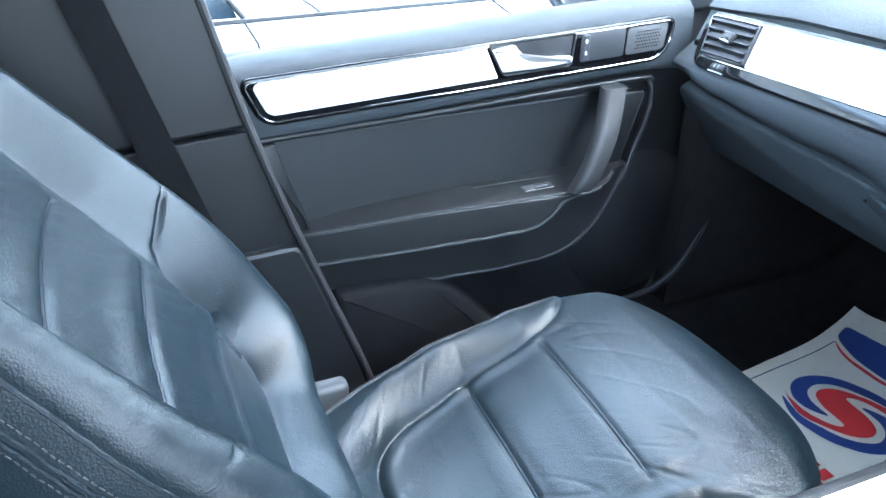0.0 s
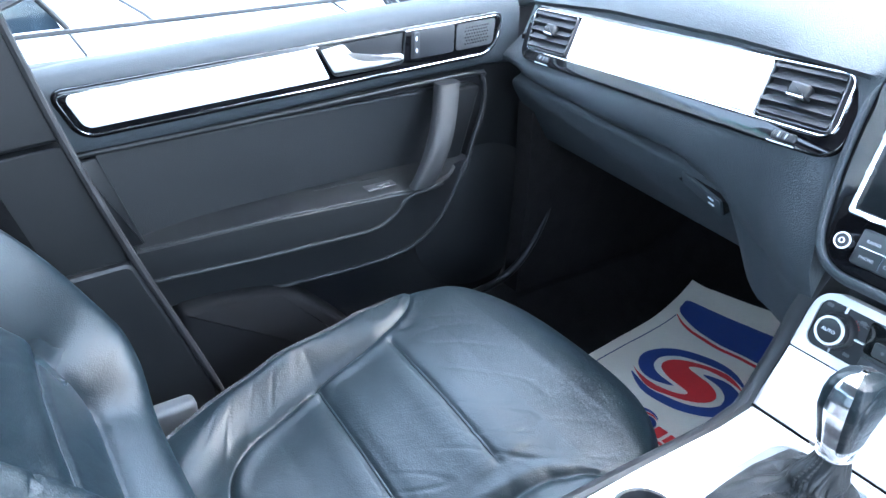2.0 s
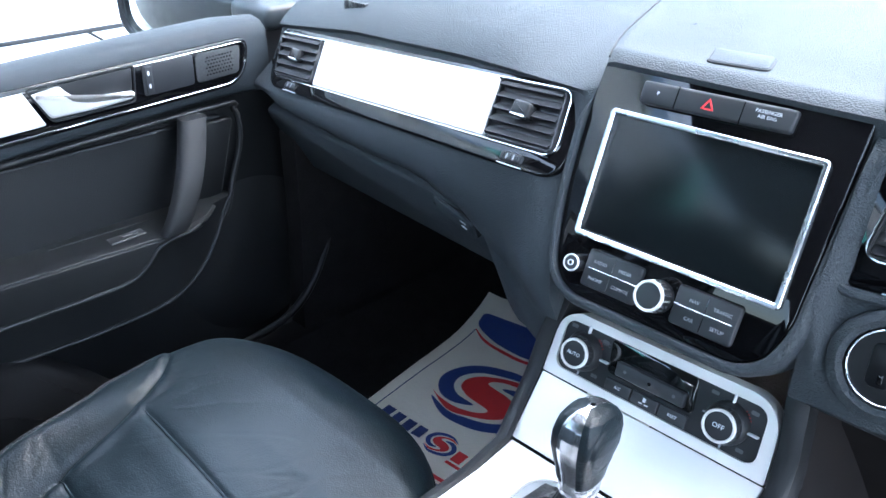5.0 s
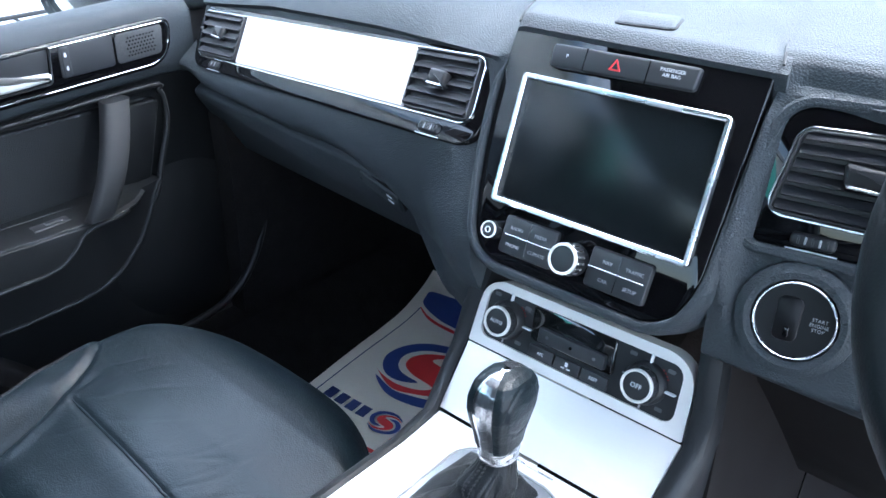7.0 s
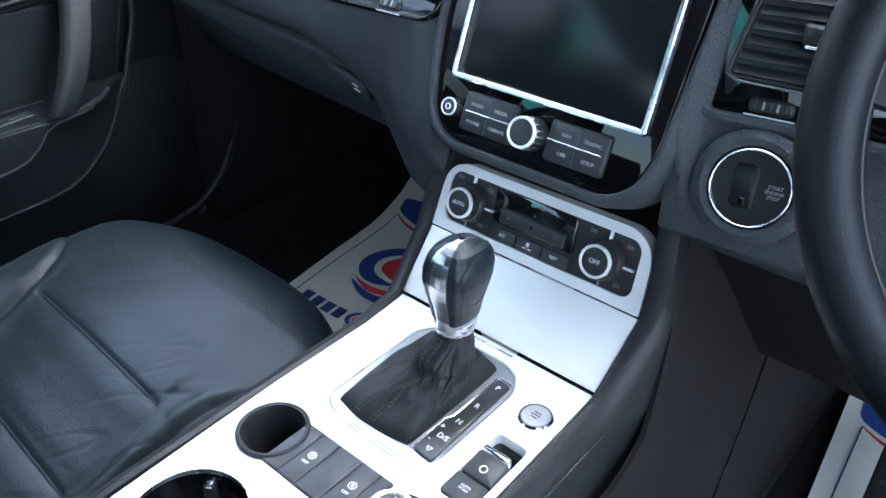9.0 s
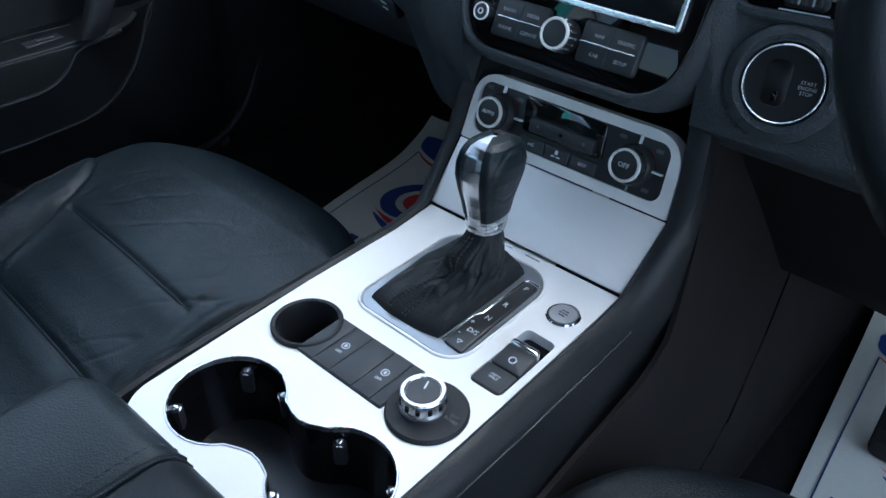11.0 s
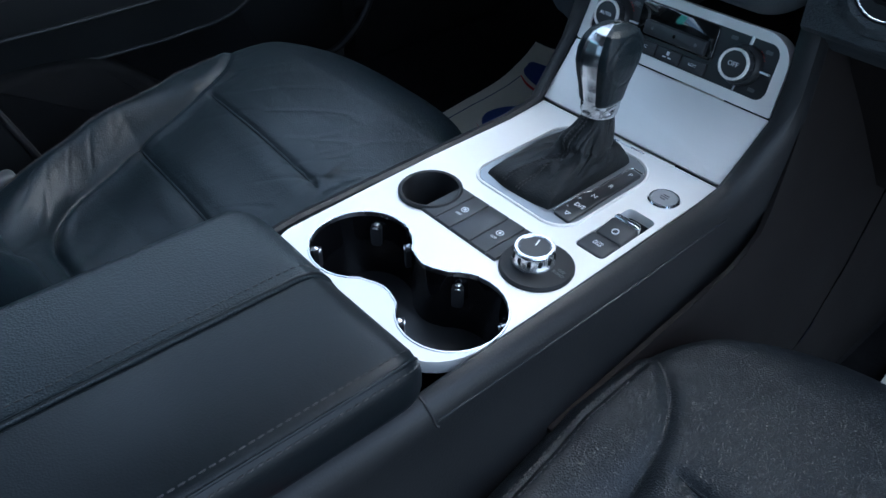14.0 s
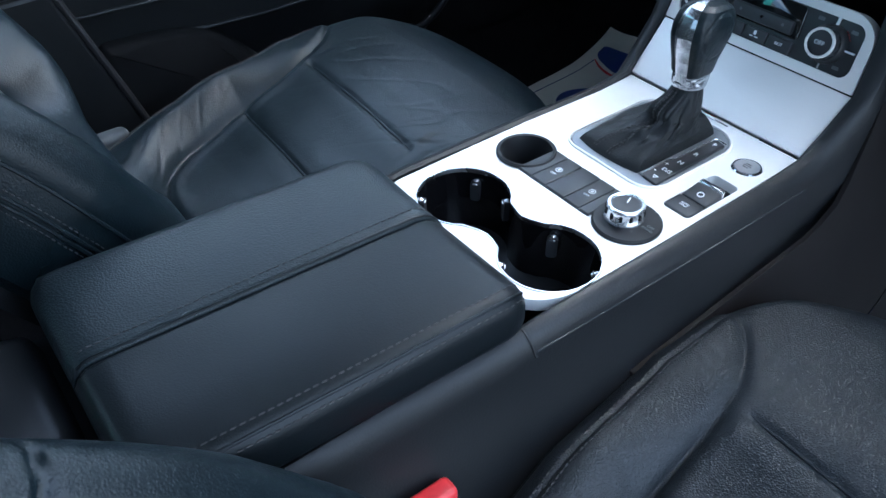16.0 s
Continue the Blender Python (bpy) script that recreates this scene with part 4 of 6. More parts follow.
writing("SYNC", CF @ Matrix.Translation((0, 0, -0.003)), -0.061, 0.050, 0.0050, clim, FAINT_PRINT)
for kx, word in ((-0.0795, "AUTO"), (0.0705, "OFF")):
    g = CF @ Matrix.Translation((0, 0, -0.003))
    k = knob(g, kx, 0.034, 0.0150, 0.021, clim, 14, "temperature_knob", SATIN)
    writing(word, g @ Matrix.Translation((0, 0, 0.0205)), kx, 0.034, 0.0062 if len(word) < 4 else 0.0052, k)
    part("collar", lathe(g @ Matrix.Translation((kx, 0.034, 0)), [(0.0195, 0.0), (0.0190, 0.006), (0.0165, 0.010)], 36), SATIN, clim)
    for a, ln in ((90, 0.010), (0, 0.011), (180, 0.006), (270, 0.007)):
        ca, sa = math.cos(radians(a)), math.sin(radians(a))
        part("pointer", prism(g @ Matrix.Translation((kx, 0.034, 0)) @ pose(0, 0, 0, 0, 0, a), rpoly(box2(0.0175 + ln / 2, 0, ln, 0.0018), 0.0006), 0.0, 0.004 if a in (0, 90) else 0.0012, 0.0005), WHITE if a in (0, 90) else GREY_PRINT, clim)
    for j in range(4):
        part("dot", prism(g @ pose(kx, 0.034, 0, 0, 0, 30 + 8 * j), rpoly(box2(0.0205, 0, 0.0014, 0.0016), 0.0004), 0.0, 0.0010, 0.0002), FAINT_RED, clim)
    for dx, dz in ((-0.018, 0.020), (0.019, 0.018), (0.017, -0.018)):
        part("icon", prism(CF, rpoly(box2(kx + dx, 0.034 + dz, 0.007, 0.0035), 0.001), -0.004, -0.0026, 0), FAINT_PRINT, clim)

# ---- driver's vent and starter ----
VF = frame_at((0.17, 0.048, 0.69), (0.985, 0.17, 0), (0, 0.33, 0.944))
VENT_LOOP = rpoly([(-0.048, 0.046), (0.11, 0.046), (0.11, 0.152), (-0.036, 0.149), (-0.0545, 0.066)], [0.02, 0.02, 0.02, 0.016, 0.014], 7)
dpanel = part("vent_panel", prism(VF, VENT_LOOP, -0.04, 0.008, 0.002), GLOSS, dash, "gloss black vent panel")
VG = VF @ Matrix.Translation((0, 0, 0.008))
part("chrome_frame", rim(VG, rpoly([(-0.040, 0.068), (0.10, 0.066), (0.10, 0.140), (-0.027, 0.136)], [0.014, 0.014, 0.014, 0.010], 7), 0.0024, -0.002, 0.005), CHROME, dpanel)
vent(VG, [(-0.0365, 0.071), (0.096, 0.069), (0.096, 0.137), (-0.0245, 0.1335)], dpanel, 6, 0.040)
part("vent_surround", rim(VF, inset([Vector(p) for p in VENT_LOOP], -0.0085), 0.0080, -0.004, 0.0125), PAD, dash)
thumb_wheel(VG, 0.0, 0.0545, dpanel, 0)
starter = part("starter_socket", lathe(VF @ Matrix.Translation((0.0015, -0.0045, 0.012)), [(0.046, -0.02), (0.043, -0.001), (0.036, 0.003), (0.031, 0.002), (0.030, -0.006), (0.0005, -0.006)], 40), PAD, dash, "round starter socket")
part("socket_ring", rim(VF @ Matrix.Translation((0.0015, -0.0045, 0.007)), circle(0, 0, 0.0292, 48), 0.0013, 0.004, 0.0085), SATIN_CHROME, starter)
part("socket_face", lathe(VF @ Matrix.Translation((0.0015, -0.0045, 0.007)), [(0.0285, 0.001), (0.0280, 0.004), (0.0005, 0.004)], 36), FACE_BLACK, starter)
part("key_slot", prism(VF @ Matrix.Translation((-0.0035, -0.0045, 0.007)), rpoly(box2(0, 0, 0.018, 0.034), 0.005), 0.003, 0.0050, 0.001), FACE_BLACK, starter)
part("slot_bar", prism(VF @ Matrix.Translation((-0.0035, -0.0045, 0.007)), rpoly(box2(0.001, -0.010, 0.004, 0.008), 0.001), 0.0045, 0.0054, 0.0004), GLOSS, starter)
writing("START\nENGINE\nSTOP", VF @ Matrix.Translation((0, 0, 0.0112)), 0.0185, -0.0045, 0.0038, starter, GREY_PRINT)

# ---- centre console ----
console = thing("centre_console", (0, -0.25, 0.22), "black centre console with an aluminium top", "centre console")


SPINE = [(-0.98, 0.474, 0.108), (-0.60, 0.483, 0.108), (-0.44, 0.490, 0.112), (-0.40, 0.496, 0.114), (-0.36, 0.499, 0.115), (-0.25, 0.500, 0.115), (-0.10, 0.500, 0.113), (-0.05, 0.503, 0.112), (-0.025, 0.524, 0.114), (0.006, 0.554, 0.117), (0.020, 0.590, 0.115), (0.036, 0.628, 0.108), (0.052, 0.655, 0.100)]


def side_skirt(side):
    """One flank of the console with its rounded upper lip."""
    rows = []
    for y, z, h in SPINE:
        h -= (0.009 * smooth(0.0, -0.12, y) if side < 0 else 0)
        lip = table(y, (-0.60, 0.012), (-0.41, 0.016), (-0.05, 0.019), (0.0, 0.020), (0.052, 0.022))
        fwd = 0.012 * smooth(-0.05, 0.02, y)
        rows.append([Vector((side * a, y + b, c)) for a, b, c in (
            (h + 0.0005, fwd, z - 0.020), (h + 0.0005, 0.0, z + 0.0005), (h + 0.004, 0.0, z + 0.003), (h + lip * 0.6, 0, z + 0.001), (h + lip * 0.95, 0, z - 0.006), (h + lip + 0.002, fwd, z - 0.013),
            (h + lip + 0.003, fwd, z - 0.0215), (h + lip + 0.0015, fwd, z - 0.0220), (h + lip + 0.006, fwd, z - 0.07), (0.160, fwd * 2, min(0.36, z - 0.12)), (0.166, fwd * 2, 0.18), (0.10, fwd * 2, 0.18))])
    return loft(rows)


part("side_skirt", side_skirt(-1), PLASTIC, console)
part("side_skirt", side_skirt(1), PLASTIC, console)


def footwell(y, v):
    """The warm grey trim on the driver's side of the console."""
    top = table(y, (-0.30, 0.40), (-0.05, 0.435), (0.0, 0.472), (0.03, 0.555), (0.055, 0.622), (0.10, 0.63), (0.62, 0.64))
    x0 = table(y, (-0.30, 0.1515), (-0.02, 0.152), (0.03, 0.139), (0.055, 0.127), (0.10, 0.130), (0.62, 0.15))
    return Vector((mix(x0, 0.186 + 0.012 * smooth(-0.02, 0.12, y), v ** 0.8), y, mix(top, 0.15, v)))


trim_part = part("footwell_trim", sheet(footwell, steps(-0.30, 0.62, 46), steps(0, 1, 14), (-0.005, 0, 0)), PLASTIC_BROWN, console, "warm grey footwell trim")
part("trim_seam", tube([footwell(y, v) + Vector((0.0006, 0, 0)) for y, v in ((0.42, 0.10), (0.30, 0.30), (0.235, 0.45), (0.17, 0.62), (0.11, 0.74), (0.02, 0.86), (-0.06, 0.95))], 0.0011, 6), GLOSS, trim_part)
part("skirt_seam", tube([(0.1322, -0.404, 0.4805), (0.1332, -0.38, 0.4815), (0.1352, -0.2, 0.4832), (0.1345, -0.06, 0.4850)], 0.0008, 6), BUTTON, console)
part("lip_joint", tube(arc([(0.112, -0.409, 0.4985), (0.122, -0.409, 0.4955), (0.1290, -0.408, 0.4880), (0.1322, -0.406, 0.4770), (0.1330, -0.404, 0.4745)], 5), 0.0012, 6), RUBBER, console)
KF = frame_at((0, 0, 0.500), X, Y)
CUP1, CUP2 = (-0.043, -0.340), (0.070, -0.336)


def cup_hole():
    """The outline of the two joined cup holders."""
    r = 0.0445
    pts = []
    for i in range(25):
        a = radians(38 + (322 - 38) * i / 24)
        pts.append(Vector((CUP1[0] + r * math.cos(a), CUP1[1] + r * math.sin(a))))
    pts += [Vector((0.005, -0.3615)), Vector((0.0135, -0.3590)), Vector((0.022, -0.3595))]
    for i in range(25):
        a = radians(218 + (502 - 218) * i / 24)
        pts.append(Vector((CUP2[0] + r * math.cos(a), CUP2[1] + r * math.sin(a))))
    pts += [Vector((0.022, -0.3155)), Vector((0.0135, -0.3175)), Vector((0.005, -0.3165))]
    return pts


cups = cup_hole()
small = circle(-0.0620, -0.2460, 0.0270, 30)
keyrow = rpoly([(-0.046, -0.2715), (0.050, -0.2715), (0.050, -0.2215), (-0.046, -0.2215)], 0.002)
lever_hole = rpoly([(-0.059, -0.199), (0.060, -0.201), (0.059, -0.062), (-0.060, -0.060)], [0.018, 0.022, 0.030, 0.024], 7)
brake_hole = rpoly([(0.0765, -0.204), (0.1075, -0.204), (0.1065, -0.129), (0.0765, -0.128)], 0.005)
top_loop = rpoly([(-0.1000, -0.404), (0.1150, -0.397), (0.1155, -0.26), (0.1110, -0.0445), (-0.1095, -0.0445), (-0.1050, -0.26)], [0.03, 0.045, 0.05, 0.001, 0.001, 0.05], 7)
top = part("top_plate", holed(KF, top_loop, [cups, small, lever_hole, brake_hole], -0.012, 0.0), ALU, console, "brushed aluminium top plate")
part("plate_edge", rim(KF, inset([Vector(p) for p in cups], -0.0012), 0.0018, -0.004, 0.0008), SATIN_CHROME, top)
flap_f = frame_at((0, -0.044, 0.503), X, (0, 0.0525, 0.052))
flap = part("ashtray_flap", prism(flap_f, rpoly([(-0.1115, 0.0008), (0.1115, 0.0008), (0.1165, 0.0725), (-0.1165, 0.0725)], 0.001), -0.012, 0.0, 0.0008), ALU, console, "aluminium storage flap")
part("flap_grip", block((-0.026, -0.0508, 0.4995), (0.030, -0.0488, 0.5014), 0.0006), SATIN_CHROME, console)
bowl = part("cup_holder", loft([[KF @ Vector((c.x + (0.0135 - c.x) * s * 0.10, c.y + (-0.338 - c.y) * s * 0.12, -0.001 - 0.062 * s)) for c in cups] for s in (0, 0.5, 0.9, 1.0)], closed=True, caps=False), GLOSS, console, "glossy black double cup holder")
fl = bmesh.new()
fl.faces.new([fl.verts.new(KF @ Vector((c.x + (0.0135 - c.x) * 0.10, c.y + (-0.338 - c.y) * 0.12, -0.0625))) for c in cups])
part("cup_base", fl, SATIN, bowl)
for (cx, cy), a in ((CUP1, 125), (CUP1, 220), (CUP2, 132), (CUP2, 229), (CUP1, 62), (CUP2, 40)):
    g = KF @ pose(cx + 0.0395 * math.cos(radians(a)), cy + 0.0395 * math.sin(radians(a)), -0.022, 0, 0, a + 90)
    clip = part("cup_clip", prism(g @ pose(0, 0, 0, 90, 0, 0), rpoly(box2(0, 0, 0.010, 0.022), 0.003), -0.002, 0.006, 0.003), SATIN, bowl)
    part("clip_face", prism(g @ pose(0, 0, 0, 62, 0, 0), rpoly(box2(0, 0.001, 0.0062, 0.018), 0.0025), 0.002, 0.0088, 0.0012), SATIN_CHROME, clip)
pot = part("small_holder", lathe(KF @ Matrix.Translation((-0.062, -0.246, 0)), [(0.0300, -0.006), (0.0302, 0.0030), (0.0290, 0.0040), (0.0262, 0.0034), (0.0240, -0.002), (0.0225, -0.052), (0.0200, -0.060), (0.0005, -0.061)], 36, caps=False), DIAL_BLACK, console, "small round black holder")
kb = part("key_bank", prism(KF, keyrow, -0.004, 0.0012, 0.0008), BUTTON, console)
edges_x = (-0.0460, -0.0265, -0.0070, 0.0180, 0.0380, 0.0500)
for i in range(5):
    a, b = edges_x[i] + 0.0004, edges_x[i + 1] - 0.0004
    k = part("key", prism(KF, rpoly([(a, -0.2708), (b, -0.2708), (b, -0.2222), (a, -0.2222)], 0.0012), 0.0, 0.0026, 0.0008), BUTTON, kb)
    if i in (1, 3):
        g = KF @ Matrix.Translation((0, 0, 0.0026))
        mx = (a + b) / 2
        writing("OFF", g, mx, -0.252, 0.0038, k)
        part("key_mark", rim(g, circle(mx, -0.244, 0.0036, 18), 0.0008, -0.0002, 0.0004, None, False), WHITE, k)
        part("key_mark", prism(g, rpoly(box2(mx, -0.244, 0.0022, 0.0030), 0.0004), -0.0002, 0.0004, 0), WHITE, k)
disc = part("mode_dial", lathe(KF @ Matrix.Translation((0.0775, -0.250, 0)), [(0.0315, -0.002), (0.0315, 0.0020), (0.0300, 0.0036), (0.0005, 0.0036)], 44), DIAL_BLACK, console, "round off-road mode dial")
g = KF @ Matrix.Translation((0.0720, -0.2480, 0.003))
dial = part("dial_grip", lathe(g, [(0.0185, 0), (0.0182, 0.003), (0.0174, 0.004), (0.0172, 0.0125), (0.0150, 0.0130), (0.0005, 0.0130)], 40), SATIN_CHROME, disc)
part("dial_ring", lathe(g, [(0.0171, 0.0118), (0.0173, 0.0135), (0.0162, 0.0148), (0.0140, 0.0148), (0.0130, 0.0136), (0.0129, 0.0128)], 44, caps=False), SATIN_CHROME, dial)
part("dial_face", lathe(g, [(0.0129, 0.0125), (0.0126, 0.0136), (0.0005, 0.0138)], 32), BUTTON, dial)
part("dial_mark", prism(g @ pose(0, 0, 0.0138, 0, 0, 20), rpoly(box2(0, 0.006, 0.0012, 0.008), 0.0004), -0.0005, 0.0004, 0), WHITE, dial)
for i in range(12):
    part("dial_rib", prism(g @ pose(0, 0, 0, 0, 0, 30 * i) @ pose(0.0172, 0, 0.0082, 90, 0, 90), rpoly(box2(0, 0, 0.0034, 0.0060), 0.0012), -0.001, 0.0009, 0.0006), GLOSS, dial)
writing("OFF\nROAD", KF @ Matrix.Translation((0, 0, 0.0036)), 0.098, -0.245, 0.0042, disc, FAINT_PRINT, turn=0)
stb = part("start_button", lathe(KF @ Matrix.Translation((0.0890, -0.0960, 0)), [(0.0150, -0.002), (0.0150, 0.0010), (0.0138, 0.0022), (0.0128, 0.0022), (0.0122, 0.0010), (0.0005, 0.0014)], 36), CHROME, console, "round start stop button")
part("button_face", lathe(KF @ Matrix.Translation((0.0890, -0.0960, 0)), [(0.0120, 0.001), (0.0117, 0.0024), (0.0005, 0.0030)], 32), material("satin grey metal", (0.36, 0.37, 0.39), 0.38, metal=0.6), stb)
for dy, w in ((0.0030, 0.009), (0.0, 0.012), (-0.0030, 0.008)):
    part("button_mark", prism(KF, rpoly(box2(0.089, -0.096 + dy, w * 0.7, 0.0008), 0.0002), 0.0022, 0.0032, 0), BUTTON, stb)
well = part("brake_switch", prism(KF, inset([Vector(p) for p in brake_hole], 0.0004), -0.016, -0.010, 0.0), GLOSS, console, "electric parking brake switch")
part("auto_hold_key", prism(KF, rpoly([(0.0775, -0.203), (0.1068, -0.203), (0.1066, -0.179), (0.0775, -0.179)], 0.003), -0.012, 0.0015, 0.0015), BUTTON, well)
part("brake_key", prism(frame_at((0, -0.166, 0.5005), X, (0, 1, 0.16)), rpoly([(0.0778, -0.0115), (0.1062, -0.0115), (0.1060, 0.0125), (0.0778, 0.0125)], 0.002), -0.012, 0.002, 0.0015), BUTTON, well)
part("brake_lip", prism(frame_at((0, -0.1515, 0.5045), X, (0, 1, 0.1)), rpoly([(0.0778, -0.0030), (0.1060, -0.0030), (0.1040, 0.0035), (0.0790, 0.0035)], 0.002), -0.006, 0.0015, 0.0015), CHROME, well, "chrome switch lip")
writing("AUTO\nHOLD", KF @ Matrix.Translation((0, 0, 0.0015)), 0.0920, -0.1905, 0.0032, well)
part("brake_mark", rim(frame_at((0.092, -0.168, 0.5025), X, (0, 1, 0.16)), circle(0, 0, 0.0034, 18), 0.0008, -0.0005, 0.0006, None, False), WHITE, well)

# gear selector
sel = thing("gear_selector", (0.0, -0.13, 0.50), "chrome and black gear selector in a leather gaiter", "gear lever")
bez = part("bezel", rim(KF, inset([Vector(p) for p in lever_hole], -0.0028), 0.0026, -0.004, 0.0022), ALU, sel, "satin chrome bezel")
part("bezel_plate", prism(KF, inset([Vector(p) for p in lever_hole], 0.001), -0.012, 0.0008, 0.0), DARK_METAL, sel, "dark satin metal plate")
gate = part("gear_gate", prism(KF, rpoly([(0.036, -0.187), (0.0565, -0.189), (0.0535, -0.083), (0.0395, -0.082), (0.0395, -0.140), (0.036, -0.146)], 0.003), 0.0, 0.0032, 0.001), SATIN, sel)
part("gate_line", tube([KF @ Vector(p) for p in ((0.0355, -0.187, 0.003), (0.0355, -0.147, 0.003), (0.0390, -0.141, 0.003), (0.0390, -0.084, 0.003), (0.0415, -0.0805, 0.003), (0.0535, -0.0815, 0.003))], 0.0008, 6), CHROME, gate)
for word, gy in (("P", -0.092), ("R", -0.120), ("N", -0.143)):
    writing(word, KF @ Matrix.Translation((0, 0, 0.0032)), 0.0465, gy, 0.0072, gate)
writing("D/S", KF @ Matrix.Translation((0, 0, 0.0032)), 0.0475, -0.164, 0.0072, gate)
writing("+", KF @ Matrix.Translation((0, 0, 0.0032)), 0.0395, -0.155, 0.0075, gate)
writing("-", KF @ Matrix.Translation((0, 0, 0.0032)), 0.0400, -0.171, 0.0080, gate)
part("gate_mark", rim(KF, rpoly([(0.044, -0.178), (0.050, -0.178), (0.047, -0.183)], 0.0004), 0.0007, 0.003, 0.0036, None, False), WHITE, gate)
NECK = Vector((0.014, -0.109, 0.570))


def gaiter(u, v):
    """Leather gaiter: rises from the bezel, slopes in folds to a narrow column under the grip."""
    a = 2 * math.pi * u
    ca, sa = math.cos(a), math.sin(a)
    k = 1.0 / max(abs(ca), abs(sa)) ** 0.75
    base = Vector((min(-0.009 + 0.043 * ca * k, 0.0315), max(-0.1925, min(-0.0685, -0.130 + 0.063 * sa * k)), 0))
    low = NECK + Vector((-0.004 + 0.0215 * ca, -0.008 + 0.0260 * sa, 0))
    high = NECK + Vector((0.0142 * ca, 0.0152 * sa, 0))
    if v < 0.6:
        q = v / 0.6
        p = base.lerp(low, 1 - (1 - q) ** 1.25)
        z = 0.499 + 0.0085 * (1 - math.exp(-q / 0.05)) + 0.0275 * q ** 1.5 + 0.005 * math.sin(math.pi * q)
    else:
        q = (v - 0.6) / 0.4
        p = low.lerp(high, smooth(0, 1, q))
        z = mix(0.5350, 0.5665, q)
    p.z = z
    body = math.sin(math.pi * min(1.0, v * 1.02)) ** 0.6
    fold = 0.0020 * math.sin(v * 15 + 2.4 * math.sin(a + 0.6) + 1.4 * math.cos(2 * a)) * smooth(0.15, 0.5, v) + 0.0050 * noise.noise(Vector((ca * 2.0, sa * 2.0, v * 4)))
    fold -= 0.0030 * crease(ca * 2.6 + v * 1.5, sa * 2.6 - v, 3.0, 0.16) * smooth(0.05, 0.2, v)
    p += Vector((ca * 0.6, sa * 0.6, 0.9 if v < 0.6 else 0.2)) * fold * body
    p.x = min(p.x, 0.0335)
    return p


part("gaiter", sheet(gaiter, steps(0, 1, 96), steps(0, 1, 44)), GAITER_HIDE, sel, "soft black leather gaiter")
for off in (-0.040, -0.030, 0.012, 0.022):
    part("gaiter_seam", stitches([gaiter(0.735 + off * (1.25 - 0.5 * v), v) + Vector((0, -0.0006, 0.0007)) for v in steps(0.03, 0.98, 60)], 0.0028, 0.0012, 0.0006), STITCH, sel)


def grip_section(t, half=None):
    """The selector's grip: a rounded block that swells and leans forward."""
    c = Vector((mix(0.014, 0.016, t), mix(-0.109, -0.104, t) - 0.002 * math.sin(t * 3), mix(0.568, 0.648, t)))
    w = table(t, (0, 0.0158), (0.15, 0.0163), (0.30, 0.0178), (0.45, 0.0202), (0.60, 0.0222), (0.74, 0.0222), (0.86, 0.0200), (0.93, 0.0165), (0.975, 0.0110), (1.0, 0.002))
    d = table(t, (0, 0.0190), (0.15, 0.0197), (0.30, 0.0225), (0.45, 0.0268), (0.60, 0.0303), (0.74, 0.0305), (0.86, 0.0278), (0.93, 0.0232), (0.975, 0.0155), (1.0, 0.003))
    w, d = w * 0.91, d * 0.91
    out = []
    for i in range(24):
        a = 2 * math.pi * i / 24
        ca, sa = math.cos(a), math.sin(a)
        k = (abs(ca) ** 3 + abs(sa) ** 3) ** (-1 / 3)
        out.append(c + Vector((w * ca * k, d * sa * k, -0.10 * d * sa * k * t)))
    return out


SIDES = ((-62, 66), (152, 246))


def in_side(deg):
    """How deep an angle lies inside one of the leather sides, 0 to 1."""
    best = 0.0
    for lo, hi in SIDES:
        d = (deg - lo) % 360
        if d < hi - lo:
            best = max(best, min(1.0, min(d, hi - lo - d) / 14.0))
    return best


def grip_skin(u, t):
    sec = grip_section(t)
    i = u * 24
    k = math.floor(i)
    p = sec[k % 24].lerp(sec[(k + 1) % 24], i - k)
    c = sum(sec, Vector()) / 24
    out = Vector((p.x - c.x, p.y - c.y, 0))
    depth = in_side(u * 360) * smooth(0.10, 0.16, t) * (1 - smooth(0.96, 0.995, t))
    oval = math.hypot((((u * 360 - 2) + 180) % 360 - 180) / 40, (t - 0.64) / 0.27)
    p = p - (out.normalized() if out.length > 1e-6 else out) * 0.0008 * math.exp(-((oval - 1) / 0.07) ** 2)
    return p + (out.normalized() if out.length > 1e-6 else out) * (0.0016 * smooth(0, 1, depth) - 0.0008 * math.exp(-((depth - 0.02) / 0.05) ** 2) * (1 if 0 < depth < 1 else 0))


gus, gts = steps(0, 1, 144), steps(0, 0.90, 60)[:-1] + steps(0.90, 1.0, 24)
ggrid = skin(grip_skin, gus, gts)
leather_cell = lambda i, j: in_side((gus[i] + gus[i + 1]) * 180) > 0 and 0.12 < gts[j] < 0.993
skin_part("grip", ggrid, lambda i, j: not leather_cell(i, j), GRIP_METAL, sel, "satin chrome selector grip")
for lo, hi in SIDES:
    mid = (lo + hi) / 2
    skin_part("grip_side", ggrid, lambda i, j: leather_cell(i, j) and abs(((gus[i] + gus[i + 1]) * 180 - mid + 180) % 360 - 180) <= (hi - lo) / 2, LEATHER_FINE, sel, "black leather grip side")
part("neck_collar", lathe(Matrix.Translation((0.014, -0.109, 0.563)) @ Matrix.Diagonal((1.0, 1.16, 1.0, 1.0)), [(0.0140, 0.0), (0.0152, 0.0010), (0.0156, 0.0025), (0.0156, 0.0070), (0.0150, 0.0085), (0.0120, 0.0090)], 40), GRIP_METAL, sel)

